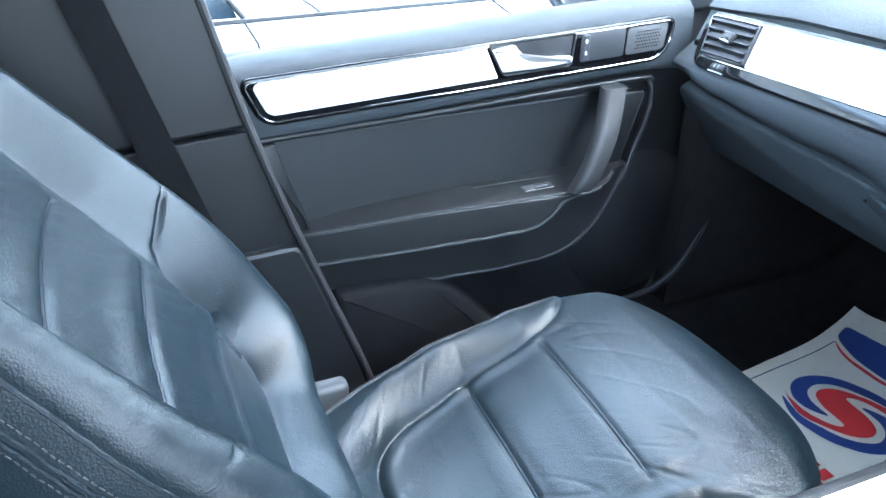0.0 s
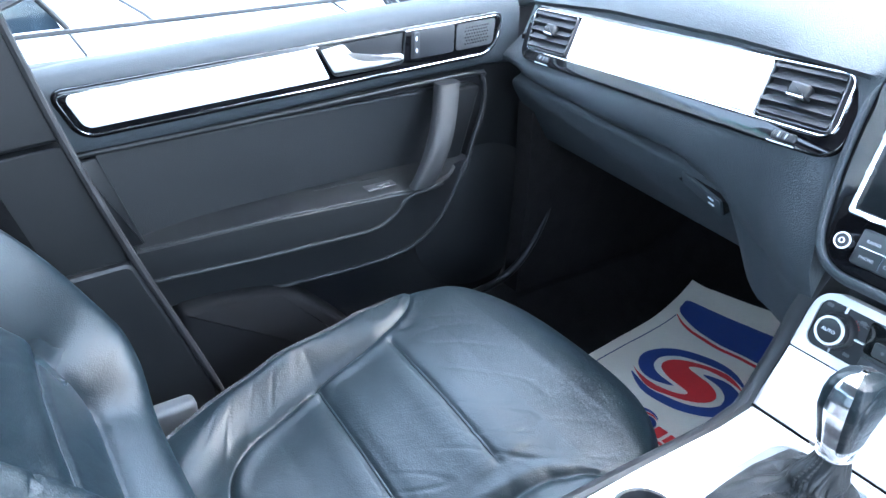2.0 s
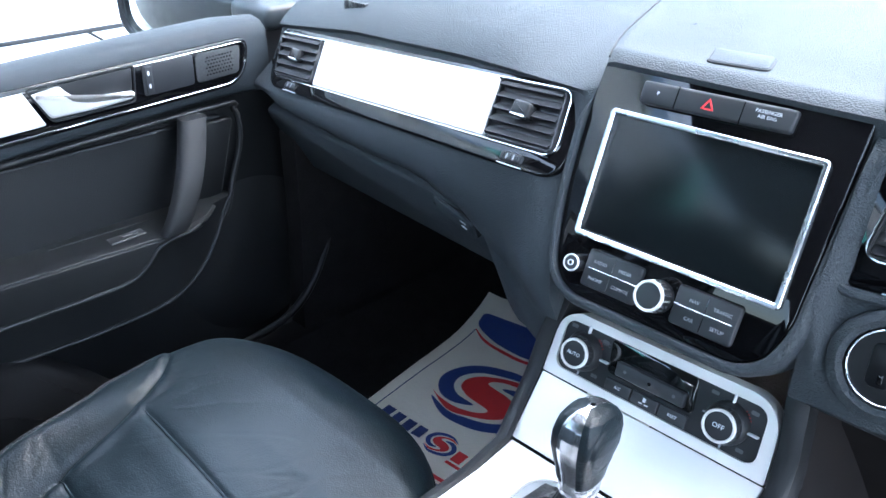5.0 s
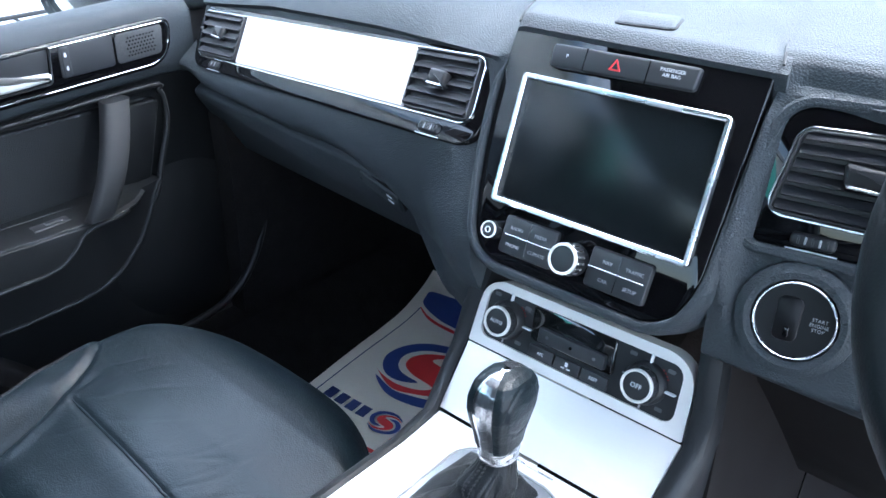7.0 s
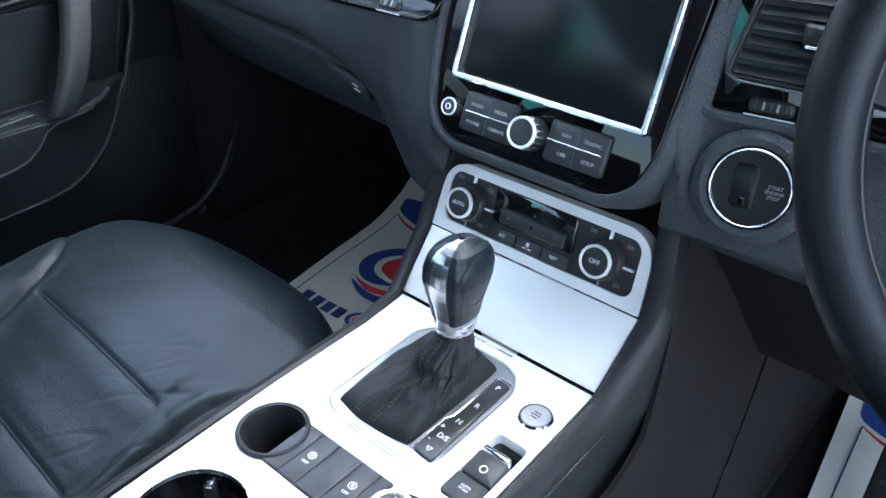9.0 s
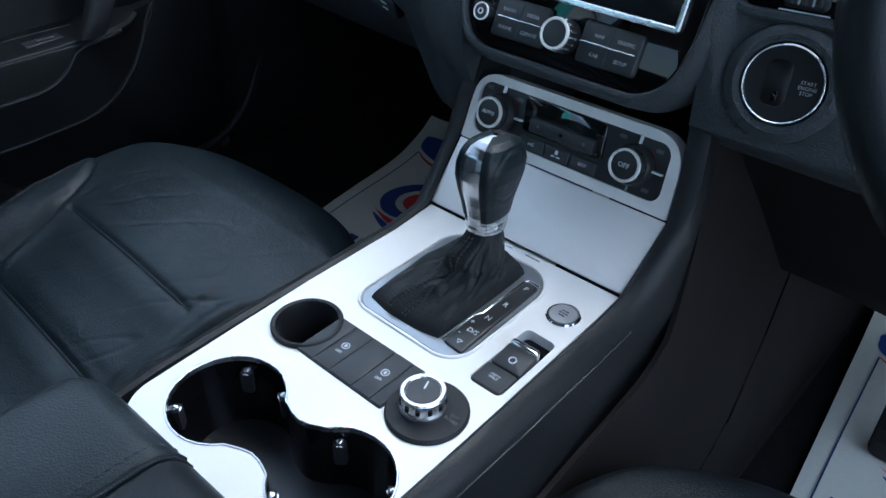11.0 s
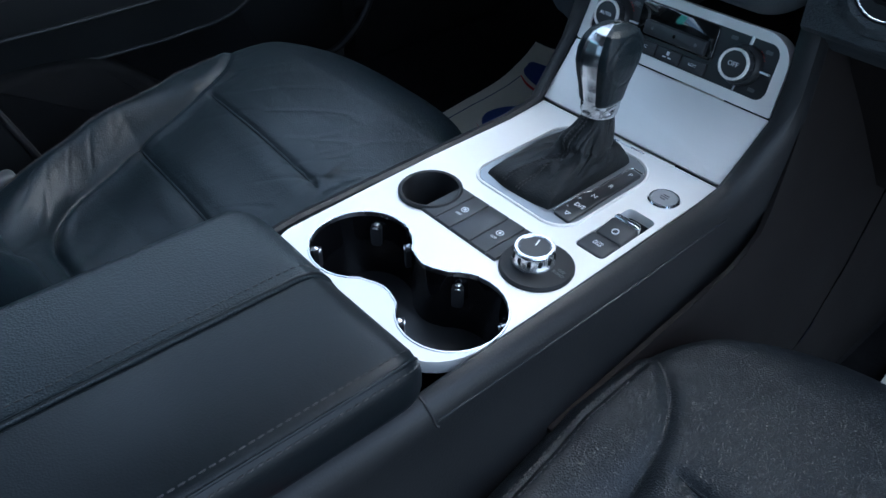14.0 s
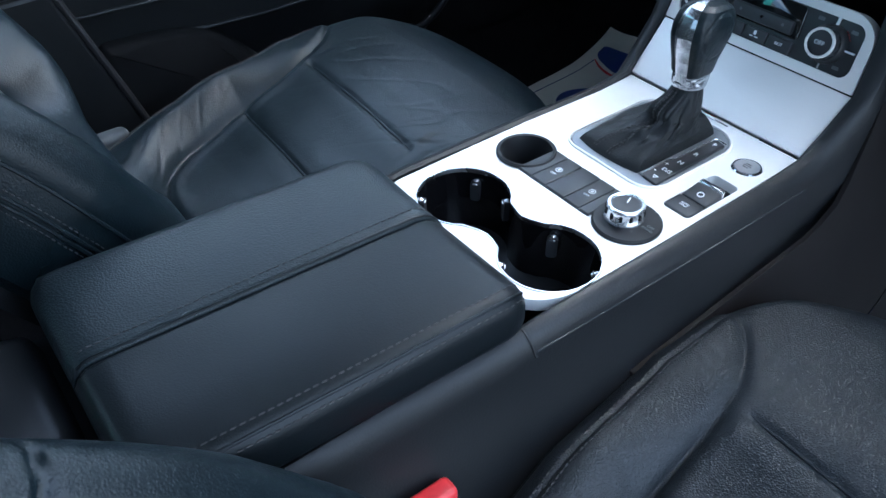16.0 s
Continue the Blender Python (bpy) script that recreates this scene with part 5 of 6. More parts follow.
# ---- armrest ----
arm = thing("armrest", (0.0, -0.56, 0.44), "black leather centre armrest with a stitched seam", "armrest")


def arm_section(y, x0, x1, ztop, front, rl, rr):
    """Section of a padded lid at y, with its own rounding on each upper edge."""
    h = 0.046
    z0 = ztop - h
    pts = []
    for cx, cz, r, a0, a1 in ((x0 + rl, ztop - rl, rl, 180, 90), (x1 - rr, ztop - rr, rr, 90, 0)):
        for i in range(7):
            a = radians(mix(a0, a1, i / 6))
            pts.append(Vector((cx + r * math.cos(a), y, cz + r * math.sin(a))))
    for i in range(5):
        a = radians(mix(0, -90, i / 4))
        pts.append(Vector((x1 - 0.010 + 0.010 * math.cos(a), y, z0 + 0.010 + 0.010 * math.sin(a))))
    for i in range(5):
        a = radians(mix(-90, -180, i / 4))
        pts.append(Vector((x0 + 0.010 + 0.010 * math.cos(a), y, z0 + 0.010 + 0.010 * math.sin(a))))
    c = Vector(((x0 + x1) / 2, y, ztop - 0.034))
    if front < 1:
        k = math.sqrt(max(0.0, 1 - (1 - front) ** 2))
        inner, pull = (x1, 0.30) if rl > rr else (x0, 0.20)
        pts = [Vector((inner + (p.x - inner) * mix(1 - pull, 1, k), p.y, c.z + (p.z - c.z) * max(0.12, k))) for p in pts]
    for p in pts:
        if p.z > ztop - 0.016:
            p.z += 0.003 * (1 - ((p.x - c.x) / ((x1 - x0) / 2)) ** 2)
    return pts


def arm_top(y):
    return table(y, (-0.71, 0.548), (-0.40, 0.540))


def lid_front(y):
    """How far a section lies behind the lid's rolled front, 0 to 1."""
    return min(1.0, max(0.0, (-0.398 - y) / 0.030), max(0.0, (y + 0.706) / 0.02 + 0.2))


def arm_lid(x0, x1, lift, rl, rr):
    ys = [-0.398, -0.3985, -0.400, -0.402, -0.405, -0.409, -0.414, -0.420, -0.428] + steps(-0.45, -0.68, 10) + [-0.695, -0.702, -0.706]
    return loft([arm_section(y, x0, x1, arm_top(y) + lift, lid_front(y), rl, rr) for y in ys])


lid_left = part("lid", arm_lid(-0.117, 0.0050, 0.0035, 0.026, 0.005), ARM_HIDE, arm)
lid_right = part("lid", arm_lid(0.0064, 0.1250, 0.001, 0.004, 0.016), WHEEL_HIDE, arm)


def on_lid(x, y, left, lift):
    """A point on the upper side of one lid, measured across from its joint."""
    side = arm_section(y, *((-0.117, 0.0050) if left else (0.0064, 0.1250)), arm_top(y) + (0.0035 if left else 0.001), lid_front(y), *((0.026, 0.005) if left else (0.004, 0.016)))[:14]
    for p, q in zip(side, side[1:]):
        if p.x <= x <= q.x:
            return Vector((x, y, mix(p.z, q.z, (x - p.x) / max(q.x - p.x, 1e-6)) + lift))
    return side[-1] + Vector((0, 0, lift))


# welts and double stitching beside the joint and along the outer edge
rows_y = [-0.4005, -0.4025, -0.406, -0.411, -0.418] + steps(-0.428, -0.700, 56)
part("welt", tube([on_lid(0.0026, y, True, -0.0006) for y in rows_y], 0.0014, 8), WHEEL_HIDE, lid_left)
part("stitching", stitches([on_lid(-0.0065, y, True, 0.0003) for y in rows_y], 0.0046, 0.0018, 0.0007), STITCH, lid_left)
part("welt", tube([on_lid(0.0088, y, False, -0.0008) for y in rows_y], 0.0013, 8), WHEEL_HIDE, lid_right)


def outer_x(y, back):
    """Where a row beside the outer edge runs; the edge draws in at the front corner."""
    k = math.sqrt(max(0.0, 1 - (1 - lid_front(y)) ** 2))
    return 0.0064 + (0.1186 - back) * mix(0.80, 1, k)


part("welt", tube([on_lid(outer_x(y, 0.0060), y, False, 0.0002) for y in rows_y[1:]], 0.0013, 8), WHEEL_HIDE, lid_right)
for back in (0.0135, 0.0022):
    part("stitching", stitches([on_lid(outer_x(y, back), y, False, 0.0003) for y in rows_y[1:]], 0.0046, 0.0018, 0.0007), STITCH, lid_right)
part("bin", loft([[Vector((x, y, z)) for x, z in ((-0.10, 0.19), (-0.10, 0.34), (-0.10, 0.455), (-0.10, 0.496), (0.106, 0.498), (0.108, 0.488), (0.10, 0.455), (0.10, 0.33), (0.10, 0.19))] for y in steps(-0.418, -0.98, 6)]), PLASTIC, arm, "black armrest storage bin")
part("hinge_cover", block((-0.105, -0.80, 0.44), (0.118, -0.712, 0.515), 0.02), SATIN, arm)
buckle = thing("belt_buckle", (0.145, -0.51, 0.36), "red seat belt buckle button beside the driver's seat", "seat belt buckle")
part("case", block((0.136, -0.550, 0.33), (0.160, -0.497, 0.402), 0.006), SATIN, buckle)
part("release_button", block((0.139, -0.542, 0.392), (0.158, -0.499, 0.412), 0.005), RED_PLASTIC, buckle, "red release button")

# ---- seats ----
SEAT_X, DRIVER_X, DRIVER_Y, DRIVER_LIFT = -0.395, 0.398, -0.035, 0.016


def panel_half(y):
    """Half the width of the cushion's centre panel; it runs out to the edge in front."""
    return table(y, (-0.52, 0.118), (-0.43, 0.136), (-0.34, 0.160), (-0.25, 0.168), (-0.215, 0.176), (-0.185, 0.192), (-0.165, 0.212), (-0.150, 0.236), (-0.12, 0.30), (0.0, 0.40))


def panel_dist(x, y):
    """Signed distance from the outline of the cushion's centre panel."""
    hw = panel_half(y)
    r = 0.085
    px, py = abs(x) - (hw - r), (-0.507 + r) - y
    return math.hypot(max(px, 0), max(py, 0)) + min(max(px, py), 0) - r


def cushion_half(y):
    """Half the cushion's width at y."""
    return table(y, (-0.64, 0.126), (-0.60, 0.154), (-0.55, 0.188), (-0.48, 0.219), (-0.375, 0.240), (-0.24, 0.255), (-0.16, 0.256), (-0.04, 0.240))


INNER = {"side": 1}


def cushion_point(s, t):
    """The cushion's upper side; s runs across, t from the back to the front."""
    front = -0.008 - (0.082 if s * INNER["side"] > 0 else 0.055) * abs(s) ** 3.6
    y = mix(-0.64, front, t)
    half = cushion_half(y)
    x = s * half * (1 - 0.10 * t ** 14)
    d = panel_dist(x, y)
    z = table(y, (-0.64, 0.318), (-0.50, 0.322), (-0.42, 0.332), (-0.34, 0.353), (-0.29, 0.374), (-0.24, 0.393), (-0.17, 0.408), (-0.10, 0.412), (-0.02, 0.408))
    z += 0.008 * (1 - (x / 0.2) ** 2)
    fade = 1 - smooth(-0.37, -0.15, y)
    if d > 0:
        lift = table(y, (-0.60, 0.024), (-0.50, 0.036), (-0.44, 0.043), (-0.34, 0.044))
        z += fade * lift * (1 - 0.35 * smooth(-0.36, -0.26, y)) * math.sin(min(d / 0.06, 1.0) * math.pi / 2) ** 1.15 + (1 - fade) * 0.004 * smooth(0, 0.02, d)
        rear = smooth(-0.30, -0.40, y)
        z += rear * smooth(0.0, 0.012, d) * (0.0012 * noise.noise(Vector((x * 14, y * 44 + x * 30, 3))) - 0.0015 * crease(x * 7, y * 34 + x * 22, 8.3, 0.10) * (1 - smooth(0.03, 0.06, d)))
        z += 0.0012 * noise.noise(Vector((x * 20, y * 26, 6)))
    z -= 0.0080 * (1 - 0.6 * smooth(-0.30, -0.19, y)) * math.exp(-abs(d / 0.0055) ** 1.4) * smooth(0.0, 0.05, (1 - abs(s)) * half)
    z += 0.0030 * math.exp(-((d + 0.016) / 0.010) ** 2) * smooth(-0.15, -0.22, y)
    if d < 0:
        for ys, lo, hi in ((-0.240, -0.150, 0.124), (-0.352, -0.160, 0.118)):
            yy, mid, span = y - ys + 0.045 * x, (lo + hi) / 2, (hi - lo) / 2
            k = smooth(span + 0.006, span - 0.004, abs(x - mid))
            z += k * (-0.0036 * math.exp(-(yy / 0.0045) ** 2) + 0.0026 * math.exp(-((yy - 0.024) / 0.018) ** 2) + 0.0018 * math.exp(-((yy + 0.020) / 0.014) ** 2))
            # pull marks at the seam's ends
            ex = abs(x - mid) - span
            if -0.01 < ex < 0.045:
                z -= 0.0010 * crease(x * 9 + y * 10, y * 24, 4.4, 0.22) * math.exp(-(yy / 0.030) ** 2)
        z += 0.0006 * noise.noise(Vector((x * 14 + y * 6, y * 22 - x * 10, 1))) + 0.0008 * noise.noise(Vector((x * 40, y * 18 + x * 16, 7))) * smooth(0.08, 0.02, -d)
        # soft diagonal wrinkles towards the inner side
        z -= 0.0013 * crease((x + y) * 5, (x - y) * 20, 2.2, 0.12) * smooth(0.02, 0.12, x) * smooth(-0.12, -0.18, y)
        z -= 0.0004 * crease((x - y * 0.6) * 18, (x + y) * 6, 5.1, 0.10) * smooth(-0.30, -0.24, y) * smooth(-0.10, -0.16, y)
    # rolled edges
    es, ef = (1 - abs(s)) * half, (1 - t) * 0.62
    qs, qf = max(0.0, 1 - es / 0.038), max(0.0, 1 - ef / 0.070)
    q = min(1.0, math.hypot(qs, qf))
    z -= mix(0.050, 0.030, smooth(0.02, 0.16, ef)) * (1 - math.sqrt(max(0.0, 1 - q * q)))
    # sewn seam inside the edge
    z -= 0.0040 * math.exp(-((es - 0.0225) / 0.0030) ** 2) * (1 - smooth(-0.20, -0.14, y))
    return Vector((x, y, z))


def crowd(a, b, n, p=1.8):
    """Steps that crowd towards both ends."""
    out = []
    for i in range(n + 1):
        u = 2 * i / n - 1
        out.append(mix(a, b, (1 + math.copysign(1 - (1 - abs(u)) ** p, u)) / 2))
    return out


def back_dist(u, v):
    hw = table(v, (0.0, 0.135), (0.10, 0.150), (0.30, 0.165), (0.62, 0.150))
    r = 0.06
    px, py = abs(u) - (hw - r), (0.03 + r) - v
    return math.hypot(max(px, 0), max(py, 0)) + min(max(px, py), 0) - r


def back_seam(u, v):
    """Signed distance from the seam round the backrest's panel; it runs out to the edge at the shoulder."""
    hw = table(v, (0.0, 0.135), (0.10, 0.150), (0.18, 0.158), (0.215, 0.176), (0.235, 0.210), (0.25, 0.270), (0.66, 0.50))
    px, py = abs(u) - (hw - 0.06), 0.09 - v
    return math.hypot(max(px, 0), max(py, 0)) + min(max(px, py), 0) - 0.06


def back_half(v):
    return table(v, (-0.14, 0.225), (0.0, 0.250), (0.12, 0.258), (0.30, 0.250), (0.5, 0.215), (0.66, 0.16))


def back_point(s, t, BF):
    """The backrest's front; s runs across, t upward."""
    v = mix(-0.14, 0.66, t)
    half = back_half(v)
    u = s * half
    d = back_dist(u, v)
    h = 0.012 * math.exp(-((v - 0.16) / 0.12) ** 2) - 0.004 - 0.072 * smooth(0.03, -0.14, v)
    if d > 0:
        h += 0.062 * math.sin(min(d / 0.075, 1.0) * math.pi / 2) ** 1.2 * (1 - smooth(0.42, 0.62, v)) * smooth(-0.15, 0.0, v)
        h += 0.0008 * noise.noise(Vector((u * 20, v * 40, 9))) * smooth(0.14, -0.02, v) - 0.0005 * crease(u * 8, v * 40 + u * 10, 6.1, 0.10) * smooth(0.12, 0.02, v) * smooth(-0.10, -0.02, v)
    seam = back_seam(u, v)
    h -= 0.0070 * math.exp(-abs(seam / 0.0055) ** 1.4) * smooth(0.0, 0.05, half - abs(u))
    if seam < 0:
        for vs in (0.105, 0.215, 0.325):
            w = v - vs - 0.03 * (1 - (u / 0.16) ** 2) * 0.4
            k = smooth(0.150, 0.138, abs(u))
            h += k * (-0.0045 * math.exp(-(w / 0.0055) ** 2) + 0.0045 * math.exp(-((w - 0.024) / 0.018) ** 2))
        h += 0.0009 * noise.noise(Vector((u * 9 + v * 14, v * 16 - u * 8, 2))) + 0.0007 * noise.noise(Vector(((u + v) * 42, (u - v) * 9, 5)))
        h -= 0.0004 * crease((u + v) * 26, (u - v) * 7, 3.3, 0.10)
    e = half - abs(u)
    rad = 0.040
    if e < rad:
        h -= rad * (1 - math.sqrt(max(0.0, 1 - (1 - e / rad) ** 2)))
    et = 0.66 - v
    if et < 0.05:
        h -= 0.05 * (1 - math.sqrt(max(0.0, 1 - (1 - et / 0.05) ** 2)))
    return BF @ Vector((u, v, h))


def build_seat(BF, hide):
    back_pt = lambda s, t: back_point(s, t, BF)
    seat = thing("front_seat", (0, -0.34, FLOOR), "black leather car seat with side bolsters", "car seat", group="front seats")
    ss, ts = crowd(-1, 1, 200, 1.6), [1 - (1 - t) ** 1.15 for t in steps(0, 1, 250)]
    grid = skin(cushion_point, ss, ts)
    side = {}
    for i in range(200):
        for j in range(250):
            c = (grid[0][i, j] + grid[0][i + 1, j + 1]) / 2
            side[i, j] = 0 if panel_dist(c[0], c[1]) <= 0 else (-1 if c[0] < 0 else 1)
    skin_part("seat_cushion", grid, lambda i, j: side[i, j] == 0, hide, seat)
    skin_part("cushion_bolster", grid, lambda i, j: side[i, j] < 0, hide, seat)
    skin_part("cushion_bolster", grid, lambda i, j: side[i, j] > 0, hide, seat)
    rim_st = [(-1, t) for t in ts[::3]] + [(s, 1) for s in ss[::3]] + [(1, t) for t in ts[::-3]]
    rows = []
    for s, t in rim_st:
        p = cushion_point(s, t)
        rows.append([p, p + Vector((p.x * 0.01, 0.002 if t == 1 else 0, -0.012)), p + Vector((p.x * 0.07, 0.004 if t == 1 else 0, -0.026)), Vector((p.x * 1.0, p.y - (0.01 if t == 1 else 0), 0.27)), Vector((p.x * 0.96, p.y - (0.02 if t == 1 else 0), 0.22))])
    part("side_skirt", loft(rows, closed=False, caps=False), hide, seat)
    edge = [cushion_point(s, t) + Vector((0, 0, 0.001)) for s, t in rim_st if t > 0.15]
    part("piping", tube(edge, 0.0022, 8), hide, seat)
    part("seat_base", block((-0.20, -0.60, FLOOR + 0.03), (0.20, -0.12, 0.25), 0.01), PLASTIC, seat)
    for sx in (-0.19, 0.19):
        part("seat_rail", block((sx - 0.02, -0.62, FLOOR - 0.005), (sx + 0.02, -0.10, FLOOR + 0.035), 0.003), SATIN, seat)
    part("hinge_cover", block((-0.288, -0.540, 0.25), (-0.258, -0.478, 0.322), 0.010), GREY_TRIM, seat, "light grey recliner cover")
    bs, bt = crowd(-1, 1, 180, 1.5), steps(0, 1, 250)
    bgrid = skin(back_pt, bs, bt)
    bside = {}
    for i in range(180):
        s = (bs[i] + bs[i + 1]) / 2
        for j in range(250):
            v = mix(-0.14, 0.66, (bt[j] + bt[j + 1]) / 2)
            bside[i, j] = 0 if back_seam(s * back_half(v), v) <= 0 else (-1 if s < 0 else 1)
    skin_part("backrest", bgrid, lambda i, j: bside[i, j] == 0, LEATHER, seat)
    skin_part("back_bolster", bgrid, lambda i, j: bside[i, j] < 0, LEATHER, seat)
    skin_part("back_bolster", bgrid, lambda i, j: bside[i, j] > 0, LEATHER, seat)
    nrm = BF.to_3x3() @ Vector((0, 0, 1))
    rows = []
    for s, t in [(-1, t) for t in bt[::3]] + [(s, 1) for s in bs[::3]] + [(1, t) for t in bt[::-3]]:
        p = back_pt(s, t)
        out = Vector((-0.006 * s if abs(s) == 1 else 0, 0, 0))
        rows.append([p, p - nrm * 0.03 + out, p - nrm * 0.075 + out, p - nrm * 0.10 - out * 3])
    part("back_side", loft(rows, closed=False, caps=False), LEATHER, seat)
    part("back_shell", sheet(lambda s, t: back_pt(s, t) - nrm * 0.10, bs[::8], bt[::8]), PLASTIC, seat)
    # sewn cross seams
    for ys, lo, hi in ((-0.240, -0.150, 0.124), (-0.352, -0.160, 0.118)):
        line = []
        for x in steps(lo, hi, 40):
            y = ys - 0.045 * x
            t = 0.5
            for _ in range(12):
                s_ = x / max(0.01, cushion_half(y) * (1 - 0.10 * t ** 14))
                t = (y + 0.64) / (-0.008 - (0.082 if s_ * INNER["side"] > 0 else 0.055) * abs(s_) ** 3.6 + 0.64)
            line.append(cushion_point(s_, t) + Vector((0, 0.0012, 0.0003)))
        part("seam", tube(line, lambda f: 0.0019 * min(1, 8 * f + 0.2, 8 * (1 - f) + 0.2), 8), hide, seat)
    for vs in (0.105, 0.215, 0.325):
        line = []
        for u in steps(-0.142, 0.142, 36):
            v = vs + 0.012 * (1 - (u / 0.16) ** 2)
            line.append(back_pt(u / back_half(v), (v + 0.14) / 0.80) + nrm * 0.0004)
        part("seam", tube(line, lambda f: 0.0020 * min(1, 8 * f + 0.2, 8 * (1 - f) + 0.2), 8), LEATHER, seat)
    # stitched seams
    for sd in (-1, 1):
        for off in (0.0180, 0.0270):
            line = [cushion_point(sd * (1 - off / cushion_half(mix(-0.64, -0.06, t))), t) + Vector((0, 0, 0.0005)) for t in steps(0.12, 0.78, 110)]
            part("stitching", stitches(line, 0.0044, 0.0018, 0.0008), STITCH, seat)
        part("piping", tube([back_pt(sd, t) + Vector((-sd * 0.001, 0, 0)) for t in steps(0.03, 0.97, 120)], 0.0018, 6), hide, seat)
        for off in (0.016, 0.030):
            part("stitching", stitches([back_pt(sd, t) - nrm * off + Vector((-sd * (0.0062 if off > 0.02 else 0.0038), 0, 0)) for t in steps(0.05, 0.94, 120)]), STITCH, seat)
        for off in (0.0205, 0.0255):
            part("welt", tube([back_pt(sd, t) - nrm * off + Vector((-sd * (0.0046 if off < 0.022 else 0.0056), 0, 0)) for t in steps(0.05, 0.94, 120)], 0.0017, 6), hide, seat)
    return seat


build_seat(frame_at((0, -0.600, 0.450), -X, (0, -0.56, 0.83)), LEATHER_FINE).location = (SEAT_X, -0.34, FLOOR)
INNER["side"] = -1
build_seat(frame_at((0, -0.585, 0.440), -X, (0, -0.67, 0.74)), PEBBLE).location = (DRIVER_X, -0.34 + DRIVER_Y, FLOOR + DRIVER_LIFT)

# ---- steering wheel ----
WF = frame_at((0.417, -0.088, 0.843), X, (0, 0.40, 0.92))
wheel = thing("steering_wheel", (0.417, -0.02, 0.84), "black leather steering wheel", "steering wheel")
part("rim", tube([WF @ Vector((0.170 * math.cos(a), 0.170 * math.sin(a), 0)) for a in [2 * math.pi * i / 72 for i in range(72)]], 0.0165, 16, True), WHEEL_HIDE, wheel, "leather-wrapped rim")
part("rim_seam", tube([WF @ Vector((0.1545 * math.cos(a), 0.1545 * math.sin(a), 0.004)) for a in [2 * math.pi * i / 160 for i in range(160)]], 0.0011, 5, True), STITCH, wheel)
part("hub", lathe(WF @ Matrix.Translation((0, 0, -0.05)), [(0.062, -0.02), (0.068, 0.02), (0.062, 0.045), (0.03, 0.055), (0.0005, 0.057)], 32), PLASTIC, wheel)
for a in (180, 0, 250, 290):
    sp = part("spoke", loft([[WF @ (pose(0, 0, 0, 0, 0, a) @ Vector((r, w * q, h + k))) for q, k in ((-1, -0.004), (1, -0.004), (0.9, 0.006), (-0.9, 0.006))] for r, w, h in ((0.05, 0.030, -0.015), (0.11, 0.024, -0.012), (0.165, 0.020, 0.0))]), SATIN, wheel)
    if a == 180:
        part("spoke_button", prism(WF @ pose(-0.115, 0.0, -0.002, 0, 0, 0), rpoly(box2(0, 0, 0.022, 0.026), 0.004), -0.006, 0.006, 0.002), BUTTON, sp)
part("column", tube([WF @ Vector((0, 0, -0.06)), (0.417, 0.14, 0.76)], 0.05, 20), PLASTIC, wheel)

# ---- floor mats ----
def mat_thing(name, origin, yaw, curl):
    """A printed paper floor mat; its frame has x across and y towards the front."""
    c, s = math.cos(radians(yaw)), math.sin(radians(yaw))
    o = Vector(origin)

    def at(u, v, lift=0.0):
        x, y = o.x + u * c - v * s, o.y + u * s + v * c
        z = FLOOR + 0.006 + 0.0035 * noise.noise(Vector((u * 7, v * 7, yaw))) + 0.0015 * noise.noise(Vector((u * 22, v * 18, 4)))
        z += curl * smooth(0.36, 0.52, v) * 0.018 + 0.012 * smooth(0.40, 0.52, v) * smooth(0.06, -0.02, u) + floor_z(x, y) - FLOOR - 0.002 * noise.noise(Vector((x * 9, y * 9, 0)))
        return Vector((x, y, z + lift))

    m = thing(name, at(0.2, 0.25), "white paper floor mat with red and blue print", "floor mat", group="paper floor mats")
    part("paper", sheet(at, steps(0.012, 0.44, 40), steps(0, 0.51, 44), (0, 0, -0.0012)), PAPER, m)

    def shape(pname, loop, mat, lift=0.0012):
        bm = bmesh.new()
        vs = [bm.verts.new((p[0], p[1], 0)) for p in loop]
        bmesh.ops.triangle_fill(bm, use_beauty=True, use_dissolve=False, edges=[bm.edges.new((vs[i], vs[(i + 1) % len(vs)])) for i in range(len(vs))])
        bmesh.ops.subdivide_edges(bm, edges=bm.edges[:], cuts=3, use_grid_fill=True)
        for v in bm.verts:
            v.co = at(v.co.x, v.co.y, lift)
        part(pname, bm, mat, m, smooth=0)

    return m, at, shape


def stroke(points, widths, n=8):
    pts = arc([(x, y, 0) for x, y in points], n)
    k = len(pts)
    left, right = [], []
    for i, p in enumerate(pts):
        t = (pts[min(i + 1, k - 1)] - pts[max(i - 1, 0)]).normalized()
        f = i / (k - 1) * (len(widths) - 1)
        j = min(int(f), len(widths) - 2)
        w = mix(widths[j], widths[j + 1], f - j) / 2
        left.append((p.x - t.y * w, p.y + t.x * w))
        right.append((p.x + t.y * w, p.y - t.x * w))
    return left + right[::-1]


def ring_curve(points, n=5):
    """A smooth closed outline through points."""
    k = len(points)
    pts = [Vector((*p, 0)) for p in points]
    out = []
    for i in range(k):
        p, q, r, w = pts[i - 1], pts[i], pts[(i + 1) % k], pts[(i + 2) % k]
        for j in range(n):
            t = j / n
            v = 0.5 * (2 * q + (r - p) * t + (2 * p - 5 * q + 4 * r - w) * t * t + (3 * q - p - 3 * r + w) * t ** 3)
            out.append((v.x, v.y))
    return out


def half_turn(points, c):
    return [(2 * c[0] - x, 2 * c[1] - y) for x, y in points]


